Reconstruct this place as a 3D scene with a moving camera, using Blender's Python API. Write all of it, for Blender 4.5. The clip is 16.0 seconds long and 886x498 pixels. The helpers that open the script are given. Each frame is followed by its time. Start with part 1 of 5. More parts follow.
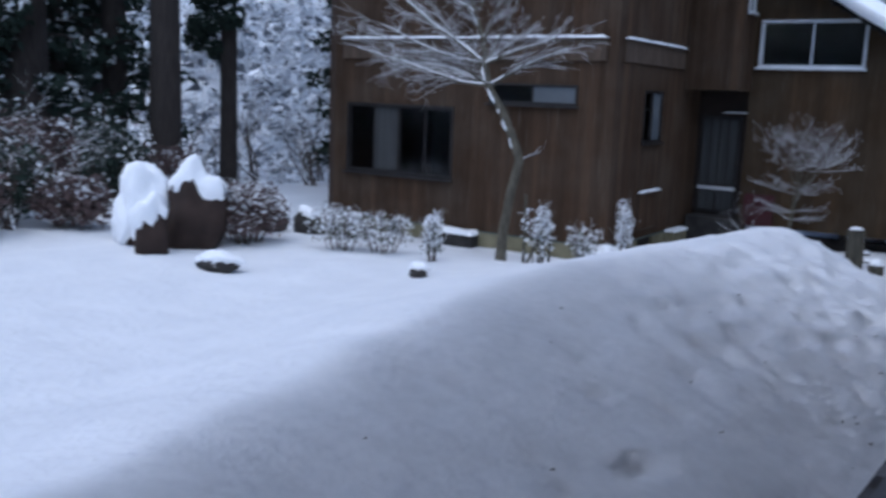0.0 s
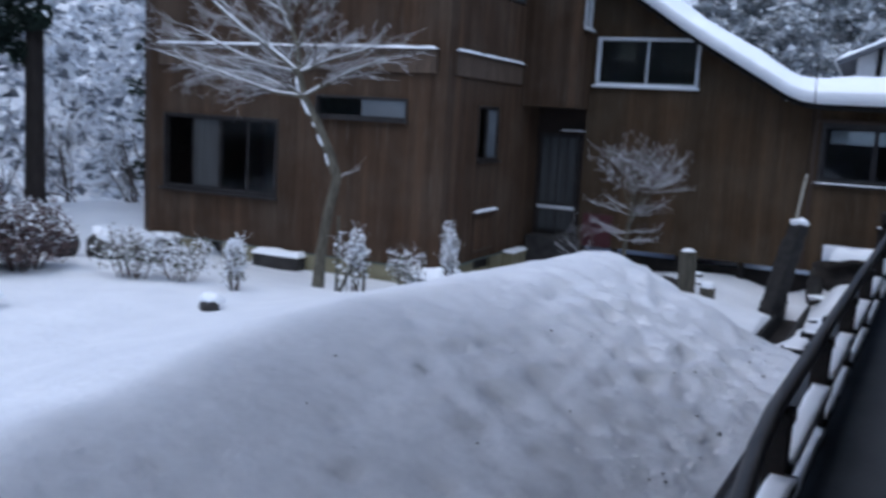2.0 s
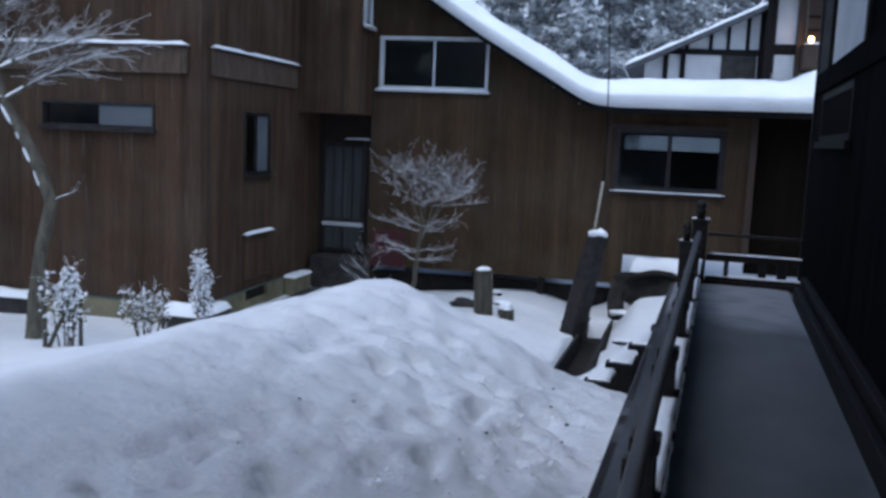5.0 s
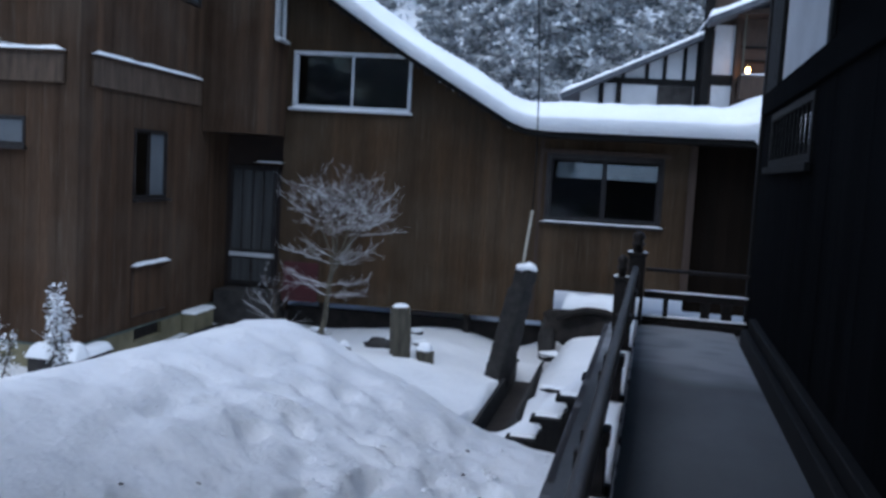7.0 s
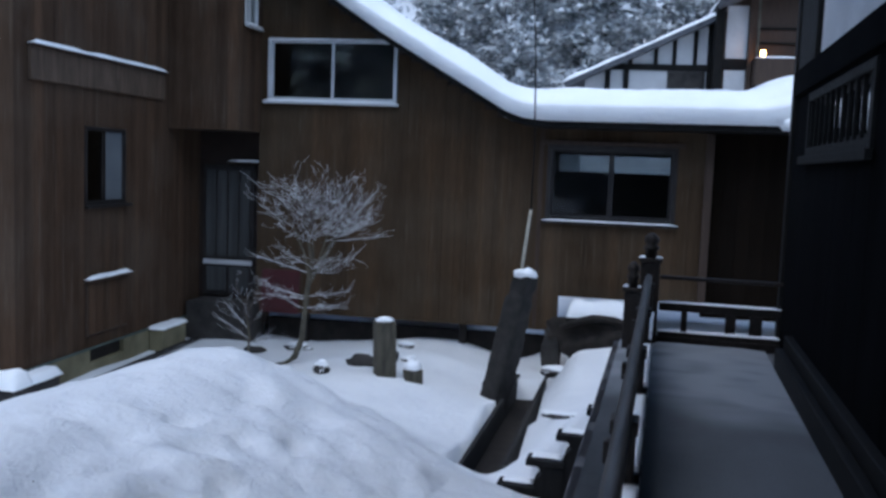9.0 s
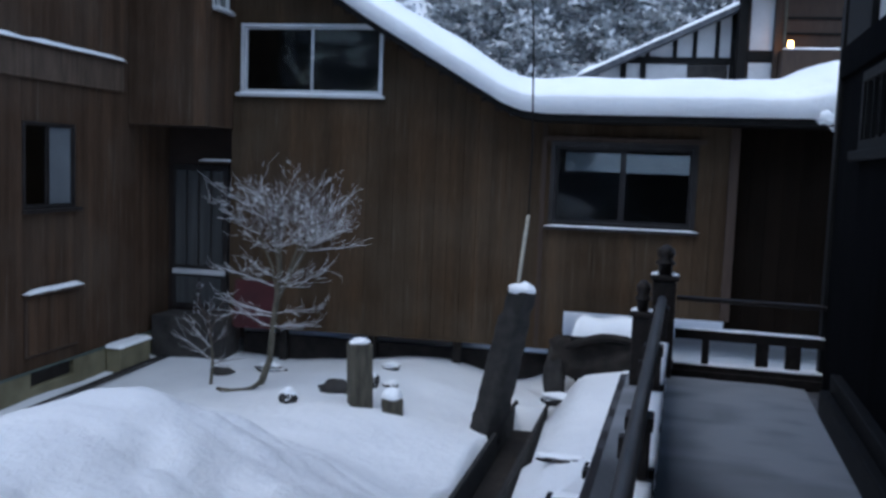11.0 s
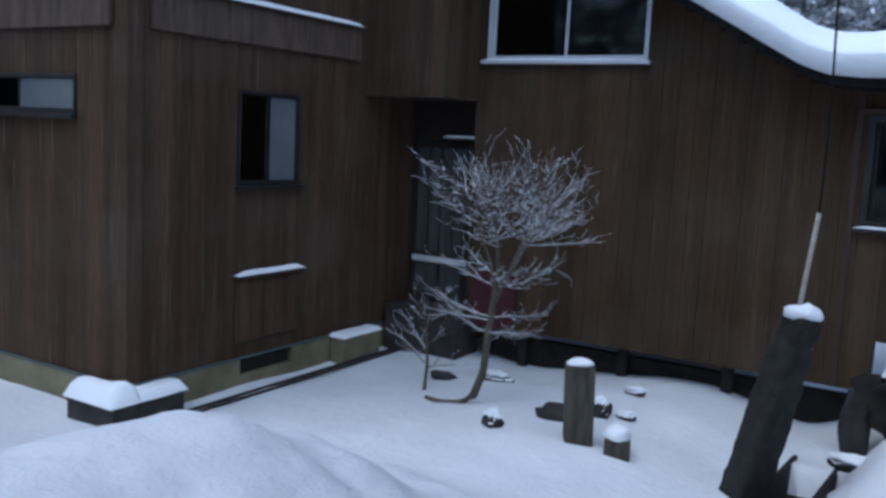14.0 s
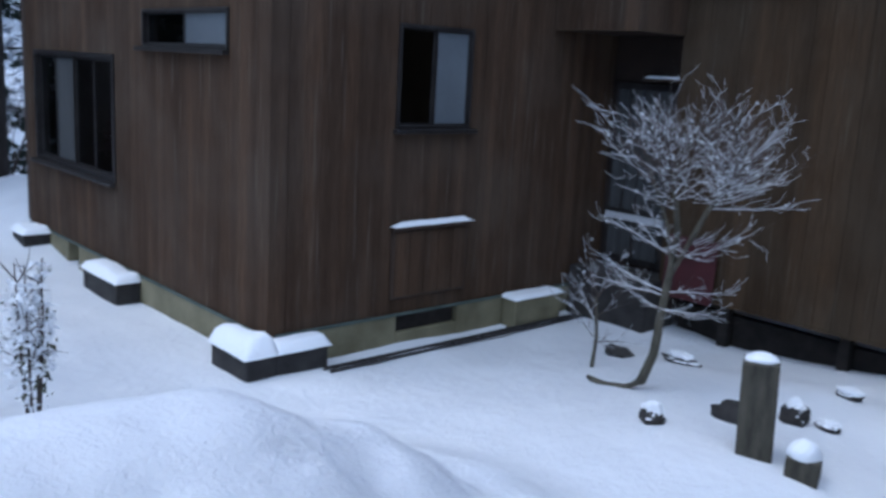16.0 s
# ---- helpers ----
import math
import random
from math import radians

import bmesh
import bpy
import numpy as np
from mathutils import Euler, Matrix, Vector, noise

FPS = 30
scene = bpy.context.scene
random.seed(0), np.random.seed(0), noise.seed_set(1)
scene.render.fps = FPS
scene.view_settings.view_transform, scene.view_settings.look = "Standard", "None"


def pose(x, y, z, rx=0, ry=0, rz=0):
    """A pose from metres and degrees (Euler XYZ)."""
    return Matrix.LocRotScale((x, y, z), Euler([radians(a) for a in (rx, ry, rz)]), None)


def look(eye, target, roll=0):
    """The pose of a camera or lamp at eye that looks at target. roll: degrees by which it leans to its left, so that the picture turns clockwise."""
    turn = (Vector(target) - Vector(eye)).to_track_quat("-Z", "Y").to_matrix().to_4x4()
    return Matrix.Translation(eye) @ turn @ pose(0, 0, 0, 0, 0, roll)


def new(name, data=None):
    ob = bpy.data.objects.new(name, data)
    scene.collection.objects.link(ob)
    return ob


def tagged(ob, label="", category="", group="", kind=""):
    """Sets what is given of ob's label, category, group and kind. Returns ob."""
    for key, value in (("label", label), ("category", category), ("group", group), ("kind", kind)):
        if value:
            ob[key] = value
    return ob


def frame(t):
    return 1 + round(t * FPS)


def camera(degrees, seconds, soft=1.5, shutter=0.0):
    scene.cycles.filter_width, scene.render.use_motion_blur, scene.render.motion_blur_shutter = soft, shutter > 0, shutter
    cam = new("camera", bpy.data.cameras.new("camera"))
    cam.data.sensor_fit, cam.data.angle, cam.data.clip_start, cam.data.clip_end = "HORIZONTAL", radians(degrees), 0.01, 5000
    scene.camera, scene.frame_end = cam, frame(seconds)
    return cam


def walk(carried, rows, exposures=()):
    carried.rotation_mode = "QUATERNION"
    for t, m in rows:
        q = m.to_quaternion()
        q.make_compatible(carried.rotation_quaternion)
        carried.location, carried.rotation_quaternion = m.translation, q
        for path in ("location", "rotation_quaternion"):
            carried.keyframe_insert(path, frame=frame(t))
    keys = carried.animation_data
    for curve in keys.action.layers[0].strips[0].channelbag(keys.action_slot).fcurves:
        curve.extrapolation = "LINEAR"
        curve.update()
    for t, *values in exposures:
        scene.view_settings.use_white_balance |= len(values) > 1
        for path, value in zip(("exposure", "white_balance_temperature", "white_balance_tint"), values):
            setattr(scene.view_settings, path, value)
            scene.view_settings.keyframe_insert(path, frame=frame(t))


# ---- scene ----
cam = camera(52.7, 16.0, 3.0, 0.5)
PATH = [
    (0, (-0.774, 0.519, 1.712), (-1.864, 2.161, 1.372), 2.1),
    (0.5, (-0.712, 0.873, 1.721), (-1.705, 2.58, 1.403), 3.6),
    (1, (-0.673, 1.183, 1.727), (-1.641, 2.907, 1.422), 2.9),
    (1.5, (-0.686, 1.566, 1.727), (-1.654, 3.296, 1.462), 2.4),
    (2, (-0.688, 1.925, 1.72), (-1.528, 3.715, 1.425), 3.2),
    (2.5, (-0.768, 2.265, 1.728), (-1.479, 4.112, 1.442), 2.7),
    (3, (-0.783, 2.627, 1.734), (-1.447, 4.496, 1.475), 2.7),
    (3.5, (-0.784, 2.972, 1.731), (-1.405, 4.853, 1.448), 3.5),
    (4, (-0.812, 3.327, 1.728), (-1.389, 5.225, 1.475), 3.9),
    (4.2, (-0.838, 3.46, 1.733), (-1.379, 5.368, 1.47), 3.5),
    (6.3, (-0.861, 4.987, 1.596), (-1.219, 6.946, 1.411), 2.5),
    (6.5, (-0.853, 5.137, 1.591), (-1.19, 7.101, 1.423), 2.7),
    (7, (-0.792, 5.462, 1.579), (-1.116, 7.428, 1.404), 3.3),
    (7.5, (-0.779, 5.869, 1.583), (-1.07, 7.839, 1.393), 3.1),
    (8, (-0.723, 6.244, 1.565), (-1.036, 8.212, 1.395), 2.7),
    (8.5, (-0.727, 6.61, 1.597), (-1.085, 8.571, 1.43), 2.5),
    (8.7, (-0.755, 6.734, 1.608), (-1.1, 8.695, 1.421), 2.2),
    (11, (-0.619, 8.496, 1.599), (-1.007, 10.449, 1.412), 2.1),
    (11.5, (-0.593, 8.873, 1.564), (-1.044, 10.812, 1.377), 1.8),
    (12, (-0.531, 9.22, 1.589), (-1.062, 11.14, 1.411), 2.5),
    (12.5, (-0.494, 9.608, 1.552), (-1.128, 11.494, 1.341), 4.5),
    (13, (-0.457, 9.981, 1.554), (-1.21, 11.818, 1.313), 3.3),
    (13.5, (-0.354, 10.361, 1.576), (-1.302, 12.105, 1.331), 2.6),
    (14, (-0.387, 10.684, 1.556), (-1.43, 12.372, 1.304), 2.9),
    (14.5, (-0.382, 11.124, 1.546), (-1.479, 12.765, 1.222), 3.2),
    (15, (-0.349, 11.531, 1.529), (-1.599, 13.054, 1.181), 3.9),
    (15.5, (-0.366, 11.822, 1.544), (-1.723, 13.243, 1.174), 4.0),
    (16, (-0.389, 12.164, 1.53), (-1.845, 13.476, 1.132), 3.1),
]
walk(cam, [(t, look(eye, target, roll)) for t, eye, target, roll in PATH], [(0.0, 0.34, 5480, 8), (3.0, 0.48, 5540, 7), (7.0, 0.47, 5460, 4), (11.0, 0.45, 5460, 4), (13.5, 0.37, 5320, 4), (16.0, 0.70, 5260, 5)])

# ---- world, sun, exposure ----
world = bpy.data.worlds.new("winter_sky")
scene.world = world
world.use_nodes = True
wn = world.node_tree.nodes
sky = wn.new("ShaderNodeTexSky")
sky.sky_type, sky.sun_disc = "NISHITA", False
sky.sun_elevation, sky.sun_rotation = radians(65), radians(230)
sky.air_density, sky.dust_density, sky.ozone_density = 1.0, 2.5, 2.0
wn["Background"].inputs["Strength"].default_value = 0.14
world.node_tree.links.new(sky.outputs["Color"], wn["Background"].inputs["Color"])
sun = new("sun", bpy.data.lights.new("sun", "SUN"))
sun.data.energy, sun.data.angle, sun.data.color = 0.85, radians(70), (1.0, 0.97, 0.93)
sun.matrix_world = look((5, 0, 20), (-4, 10, 0))


# ---- materials ----
def nodes_of(name, rough=0.7, metal=0.0, spec=0.4):
    m = bpy.data.materials.new(name)
    m.use_nodes = True
    n, l = m.node_tree.nodes, m.node_tree.links
    b = n["Principled BSDF"]
    b.inputs["Roughness"].default_value = rough
    b.inputs["Metallic"].default_value = metal
    b.inputs["Specular IOR Level"].default_value = spec
    return m, n, l, b


def noise_tex(n, l, scale, detail=4.0, stretch=(1, 1, 1), coords="Object", rough=0.55):
    tc = n.new("ShaderNodeTexCoord")
    mp = n.new("ShaderNodeMapping")
    mp.inputs["Scale"].default_value = stretch
    t = n.new("ShaderNodeTexNoise")
    t.inputs["Scale"].default_value, t.inputs["Detail"].default_value = scale, detail
    t.inputs["Roughness"].default_value = rough
    l.new(tc.outputs[coords], mp.inputs["Vector"])
    l.new(mp.outputs["Vector"], t.inputs["Vector"])
    return t


def ramp(n, l, src, stops):
    r = n.new("ShaderNodeValToRGB")
    e = r.color_ramp.elements
    e[0].position, e[0].color = stops[0][0], (*stops[0][1], 1)
    e[1].position, e[1].color = stops[-1][0], (*stops[-1][1], 1)
    for p, c in stops[1:-1]:
        e.new(p).color = (*c, 1)
    l.new(src, r.inputs["Fac"])
    return r


def mix(n, l, fac, a, b, kind="MIX"):
    m = n.new("ShaderNodeMix")
    m.data_type, m.blend_type = "RGBA", kind
    if hasattr(fac, "is_linked"):
        l.new(fac, m.inputs[0])
    else:
        m.inputs[0].default_value = fac
    for sock, v in ((m.inputs[6], a), (m.inputs[7], b)):
        if hasattr(v, "is_linked"):
            l.new(v, sock)
        else:
            sock.default_value = (*v, 1)
    return m.outputs[2]


def relief(n, l, b, src, strength, dist):
    u = n.new("ShaderNodeBump")
    u.inputs["Strength"].default_value, u.inputs["Distance"].default_value = strength, dist
    l.new(src, u.inputs["Height"])
    if b.inputs["Normal"].is_linked:
        l.new(b.inputs["Normal"].links[0].from_socket, u.inputs["Normal"])
    l.new(u.outputs["Normal"], b.inputs["Normal"])


def plain(name, dark, light, scale=6.0, rough=0.7, metal=0.0, bump=0.2, stretch=(1, 1, 1), coords="Object", fine=60.0, spec=0.4):
    """Two scales of tone and a fine relief."""
    m, n, l, b = nodes_of(name, rough, metal, spec)
    big = noise_tex(n, l, scale, 5, stretch, coords)
    small = noise_tex(n, l, fine, 3, stretch, coords)
    c = ramp(n, l, big.outputs["Fac"], [(0.3, dark), (0.7, light)])
    s = ramp(n, l, small.outputs["Fac"], [(0.25, (0.75,) * 3), (0.75, (1.15,) * 3)])
    l.new(mix(n, l, 0.6, c.outputs["Color"], s.outputs["Color"], "MULTIPLY"), b.inputs["Base Color"])
    if bump:
        relief(n, l, b, small.outputs["Fac"], bump, 0.01)
    return m


def plank_wood(name, tones, weather, rough=0.75, gloss=0.25):
    """Stained upright boards: a tone for each board, long grain, rain-bleached streaks."""
    m, n, l, b = nodes_of(name, rough, 0, gloss)
    info = n.new("ShaderNodeObjectInfo")
    c = ramp(n, l, info.outputs["Random"], [(0.0, tones[0]), (0.5, tones[1]), (1.0, tones[2])])
    g = noise_tex(n, l, 9.0, 6, (7, 7, 0.35), "Object", 0.65)
    shift = n.new("ShaderNodeVectorMath")
    shift.operation = "ADD"
    mp = g.inputs["Vector"].links[0].from_socket
    l.new(mp, shift.inputs[0])
    sc = n.new("ShaderNodeVectorMath")
    sc.operation = "SCALE"
    l.new(info.outputs["Location"], sc.inputs[0])
    sc.inputs["Scale"].default_value = 3.7
    l.new(sc.outputs[0], shift.inputs[1])
    l.new(shift.outputs[0], g.inputs["Vector"])
    s = ramp(n, l, g.outputs["Fac"], [(0.28, (0.55,) * 3), (0.55, (1.0,) * 3), (0.8, (1.45,) * 3)])
    col = mix(n, l, 0.8, c.outputs["Color"], s.outputs["Color"], "MULTIPLY")
    geo = n.new("ShaderNodeNewGeometry")
    big = n.new("ShaderNodeTexNoise")
    big.inputs["Scale"].default_value, big.inputs["Detail"].default_value = 0.9, 5
    l.new(geo.outputs["Position"], big.inputs["Vector"])
    w = ramp(n, l, big.outputs["Fac"], [(0.42, (0, 0, 0)), (0.68, (1, 1, 1))])
    streak = n.new("ShaderNodeTexNoise")
    streak.inputs["Scale"].default_value, streak.inputs["Detail"].default_value = 1.0, 4
    sm = n.new("ShaderNodeMapping")
    sm.inputs["Scale"].default_value = (5.0, 5.0, 0.22)
    l.new(geo.outputs["Position"], sm.inputs["Vector"])
    l.new(sm.outputs["Vector"], streak.inputs["Vector"])
    st = ramp(n, l, streak.outputs["Fac"], [(0.30, (0.66, 0.63, 0.61)), (0.5, (0.97, 0.97, 0.97)), (0.70, (1.42, 1.33, 1.24))])
    col = mix(n, l, 0.85, col, st.outputs["Color"], "MULTIPLY")
    col = mix(n, l, w.outputs["Color"], col, mix(n, l, 0.30, col, weather))
    drip = n.new("ShaderNodeTexNoise")
    drip.inputs["Scale"].default_value, drip.inputs["Detail"].default_value = 1.0, 3
    dm = n.new("ShaderNodeMapping")
    dm.inputs["Scale"].default_value = (26.0, 26.0, 1.1)
    l.new(geo.outputs["Position"], dm.inputs["Vector"])
    l.new(dm.outputs["Vector"], drip.inputs["Vector"])
    dr = ramp(n, l, drip.outputs["Fac"], [(0.60, (0, 0, 0)), (0.74, (0.55, 0.55, 0.55))])
    l.new(mix(n, l, dr.outputs["Color"], col, weather), b.inputs["Base Color"])
    relief(n, l, b, g.outputs["Fac"], 0.35, 0.008)
    return m


def snow_material(name, dirt_shade=0.0, clumpy=0.02, tones=((0.84, 0.855, 0.885), (0.91, 0.92, 0.94))):
    m, n, l, b = nodes_of(name, 0.62, 0, 0.25)
    big = noise_tex(n, l, 1.3, 6)
    fine = noise_tex(n, l, 38.0, 5)
    mid = noise_tex(n, l, 9.0, 5)
    c = ramp(n, l, big.outputs["Fac"], [(0.3, tones[0]), (0.7, tones[1])])
    col = c.outputs["Color"]
    if dirt_shade:
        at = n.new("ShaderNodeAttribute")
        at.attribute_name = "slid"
        # Bluish grey mixes slid snow's dirt with the east flank's shade.
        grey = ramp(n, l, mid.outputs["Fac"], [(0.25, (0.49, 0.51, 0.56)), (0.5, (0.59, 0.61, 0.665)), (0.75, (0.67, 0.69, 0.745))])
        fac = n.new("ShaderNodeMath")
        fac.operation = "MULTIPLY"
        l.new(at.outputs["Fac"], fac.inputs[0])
        fac.inputs[1].default_value = dirt_shade
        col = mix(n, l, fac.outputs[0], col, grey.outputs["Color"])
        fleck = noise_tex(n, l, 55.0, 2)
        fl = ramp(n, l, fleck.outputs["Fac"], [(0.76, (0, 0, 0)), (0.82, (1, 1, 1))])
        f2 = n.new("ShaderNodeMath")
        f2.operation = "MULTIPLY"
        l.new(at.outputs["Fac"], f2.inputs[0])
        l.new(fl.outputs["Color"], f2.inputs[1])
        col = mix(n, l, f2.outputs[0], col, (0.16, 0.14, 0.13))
    l.new(col, b.inputs["Base Color"])
    b.inputs["Subsurface Weight"].default_value = 0.0
    if dirt_shade:
        grit = noise_tex(n, l, 27.0, 6, (1, 1, 1), "Object", 0.75)
        hgt = n.new("ShaderNodeMath")
        hgt.operation = "MULTIPLY"
        l.new(grit.outputs["Fac"], hgt.inputs[0])
        l.new(at.outputs["Fac"], hgt.inputs[1])
        relief(n, l, b, hgt.outputs[0], 0.9, 0.07)
    relief(n, l, b, mid.outputs["Fac"], 0.35, clumpy * 2)
    relief(n, l, b, fine.outputs["Fac"], 0.5, clumpy * 0.6)
    return m


SNOW = snow_material("fresh_snow")
# Darker than roof snow: the yard's weaker sky light is in this colour.
SNOW_GROUND = snow_material("dimmed_yard_snow", 0.48, 0.03, ((0.69, 0.705, 0.735), (0.77, 0.782, 0.805)))
BROWN = plank_wood("brown_stained_boards", ((0.055, 0.0345, 0.0218), (0.063, 0.0395, 0.025), (0.072, 0.0455, 0.029)), (0.118, 0.096, 0.074), 0.85, 0.10)
BROWN_OLIVE = plank_wood("olive_brown_stained_boards", ((0.050, 0.0325, 0.0188), (0.057, 0.0373, 0.0216), (0.065, 0.0428, 0.0252)), (0.105, 0.087, 0.062), 0.85, 0.10)
# Shaded copy of the brown boards: the recess's shade is in these tones.
SHADED_BROWN = plank_wood("shaded_brown_boards", ((0.007, 0.005, 0.0036), (0.008, 0.0058, 0.0042), (0.010, 0.007, 0.005)), (0.014, 0.011, 0.009), 0.95, 0.03)
BROWN_TRIM = plain("brown_trim", (0.038, 0.023, 0.015), (0.062, 0.039, 0.026), 4, 0.7, 0, 0.3, (6, 6, 0.6))
BAND_WOOD = plain("bleached_band_boards", (0.05, 0.033, 0.021), (0.12, 0.083, 0.057), 2.5, 0.8, 0, 0.3, (5, 5, 0.7))
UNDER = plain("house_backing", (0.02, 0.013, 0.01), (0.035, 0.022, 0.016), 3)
BLACK = plank_wood("black_charred_boards", ((0.0030, 0.0030, 0.0034), (0.0040, 0.0040, 0.0045), (0.0052, 0.0052, 0.0058)), (0.008, 0.008, 0.009), 0.95, 0.02)
BLACK_TRIM = plain("black_timber", (0.007, 0.0065, 0.0065), (0.016, 0.015, 0.014), 5, 0.6, 0, 0.3, (5, 5, 0.8), spec=0.1)
RAIL_WOOD = plain("dark_rail_timber", (0.009, 0.007, 0.006), (0.024, 0.018, 0.015), 5, 0.55, 0, 0.3, (4, 0.5, 4), spec=0.2)
HANDRAIL_WOOD = plain("wet_worn_handrail", (0.022, 0.020, 0.020), (0.06, 0.057, 0.056), 4, 0.4, 0, 0.3, (4, 0.5, 4), spec=0.4)
DECK_WOOD = plank_wood("worn_deck_boards", ((0.05, 0.05, 0.055), (0.075, 0.075, 0.08), (0.10, 0.10, 0.11)), (0.14, 0.14, 0.15))
CONCRETE = plain("mossy_concrete", (0.13, 0.115, 0.066), (0.25, 0.225, 0.14), 2.2, 0.9, 0, 0.5)
PAINT_EDGE = plain("faded_green_flashing", (0.055, 0.075, 0.068), (0.10, 0.125, 0.11), 4, 0.6)
DARK_STONE = plain("wet_dark_stone", (0.008, 0.0075, 0.0075), (0.030, 0.027, 0.025), 7, 0.85, 0, 1.0)
STONE = plain("dark_stone", (0.016, 0.0145, 0.014), (0.05, 0.045, 0.041), 5, 0.85, 0, 0.8)
BROWN_STONE = plain("brown_boulder_stone", (0.018, 0.010, 0.0075), (0.045, 0.027, 0.020), 3, 0.85, 0, 0.8)
MOSSY = plain("mossy_weathered_wood", (0.04, 0.036, 0.026), (0.10, 0.09, 0.066), 5, 0.9, 0, 0.7, (3, 3, 0.6))
ALU = plain("aluminium_frame", (0.55, 0.56, 0.58), (0.70, 0.71, 0.73), 3, 0.4, 0.3, 0.05)
DARK_ALU = plain("dark_bronze_frame", (0.025, 0.022, 0.022), (0.05, 0.045, 0.043), 3, 0.4, 0.4, 0.05)
FROST = plain("frosted_pane", (0.12, 0.132, 0.146), (0.16, 0.175, 0.19), 1.2, 0.15, 0, 0.02)
CURTAIN = plain("grey_curtain", (0.038, 0.039, 0.039), (0.066, 0.067, 0.067), 2, 0.9, 0, 0.2, (8, 8, 0.3))
PLASTER = plain("white_plaster", (0.46, 0.46, 0.47), (0.58, 0.58, 0.59), 1.5, 0.9, 0, 0.2)
TILE = plain("grey_roof_tile", (0.05, 0.055, 0.065), (0.11, 0.115, 0.13), 4, 0.6, 0, 0.4)
RED = plain("dull_red_board", (0.04, 0.008, 0.010), (0.07, 0.013, 0.016), 3, 0.7)
BARK = plain("grey_maple_bark", (0.055, 0.048, 0.035), (0.15, 0.135, 0.10), 7, 0.9, 0, 0.8, (2, 2, 0.7))
TWIG = plain("dark_twig_bark", (0.05, 0.038, 0.032), (0.13, 0.10, 0.085), 9, 0.9, 0, 0.4)
CEDAR_BARK = plain("cedar_bark", (0.022, 0.017, 0.015), (0.06, 0.048, 0.042), 5, 0.95, 0, 0.9, (6, 6, 0.5))
NEEDLES = plain("dark_cedar_needles", (0.012, 0.022, 0.016), (0.035, 0.055, 0.04), 3, 0.85, 0, 0.3)
LEAVES = plain("brown_winter_leaves", (0.07, 0.045, 0.045), (0.16, 0.11, 0.10), 4, 0.85, 0, 0.3)
SHRUB_LEAF = plain("dull_green_leaves", (0.05, 0.055, 0.035), (0.13, 0.13, 0.08), 6, 0.8, 0, 0.3)
# Frosted far trees; their base colour is also paled towards mist.
FAR_TREE = plain("frosted_hazed_trees", (0.10, 0.11, 0.13), (0.24, 0.255, 0.28), 0.5, 0.9, 0, 0)
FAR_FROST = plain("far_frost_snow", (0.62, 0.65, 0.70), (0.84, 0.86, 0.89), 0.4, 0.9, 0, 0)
# Needles lightened and their snow greyed to put distance haze in the colour.
FAR_PINE = plain("hazed_grey_green_needles", (0.19, 0.205, 0.215), (0.38, 0.40, 0.41), 0.6, 0.9, 0, 0)
PINE_SNOW = plain("hazed_snow_on_far_needles", (0.58, 0.60, 0.63), (0.80, 0.82, 0.84), 0.5, 0.9, 0, 0)
BAMBOO = plain("pale_bamboo", (0.25, 0.23, 0.19), (0.42, 0.40, 0.34), 5, 0.6, 0, 0.2, (1, 1, 4))
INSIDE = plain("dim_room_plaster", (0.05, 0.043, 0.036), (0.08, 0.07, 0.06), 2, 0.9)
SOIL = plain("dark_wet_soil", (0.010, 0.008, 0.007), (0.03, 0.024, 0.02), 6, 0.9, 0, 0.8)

GLASS, gn, gl, gb = nodes_of("window_glass", 0.03, 0, 0.5)
gb.inputs["Transmission Weight"].default_value = 1.0
gb.inputs["IOR"].default_value = 1.35
gb.inputs["Base Color"].default_value = (0.58, 0.62, 0.64, 1)
# Tinted dark to dim the daylight seen through the corridor's back window.
DIM_GLASS, qn, ql, qb = nodes_of("dimmed_window_glass", 0.08, 0, 0.5)
qb.inputs["Transmission Weight"].default_value = 1.0
qb.inputs["Base Color"].default_value = (0.36, 0.40, 0.42, 1)
LAMP_GLOW, ln, ll, lb = nodes_of("lamp_bulb")
lb.inputs["Emission Color"].default_value, lb.inputs["Emission Strength"].default_value = (1.0, 0.42, 0.10, 1), 25.0


# ---- building helpers ----
def thing(name, label, category, m=None, group="", kind=""):
    ob = new(name)
    ob.empty_display_size = 0.1
    if m is not None:
        ob.matrix_world = m
    return tagged(ob, label, category, group, kind)


def link_mesh(name, me, material, parent=None, label="", loc=None):
    ob = new(name, me)
    if material is not None and not me.materials:
        me.materials.append(material)
    ob.parent = parent
    if loc is not None:
        ob.matrix_basis = loc
    if label:
        tagged(ob, label)
    return ob


def raw(name, verts, faces, material, parent=None, label="", smooth=False, loc=None):
    me = bpy.data.meshes.new(name)
    me.from_pydata([tuple(v) for v in verts], [], faces)
    me.update()
    if smooth:
        me.polygons.foreach_set("use_smooth", [True] * len(me.polygons))
    return link_mesh(name, me, material, parent, label, loc)


def part(name, bm, material, parent, label="", smooth=False, loc=None):
    me = bpy.data.meshes.new(name)
    bmesh.ops.recalc_face_normals(bm, faces=bm.faces)
    bm.to_mesh(me)
    bm.free()
    if smooth:
        me.polygons.foreach_set("use_smooth", [True] * len(me.polygons))
    return link_mesh(name, me, material, parent, label, loc)


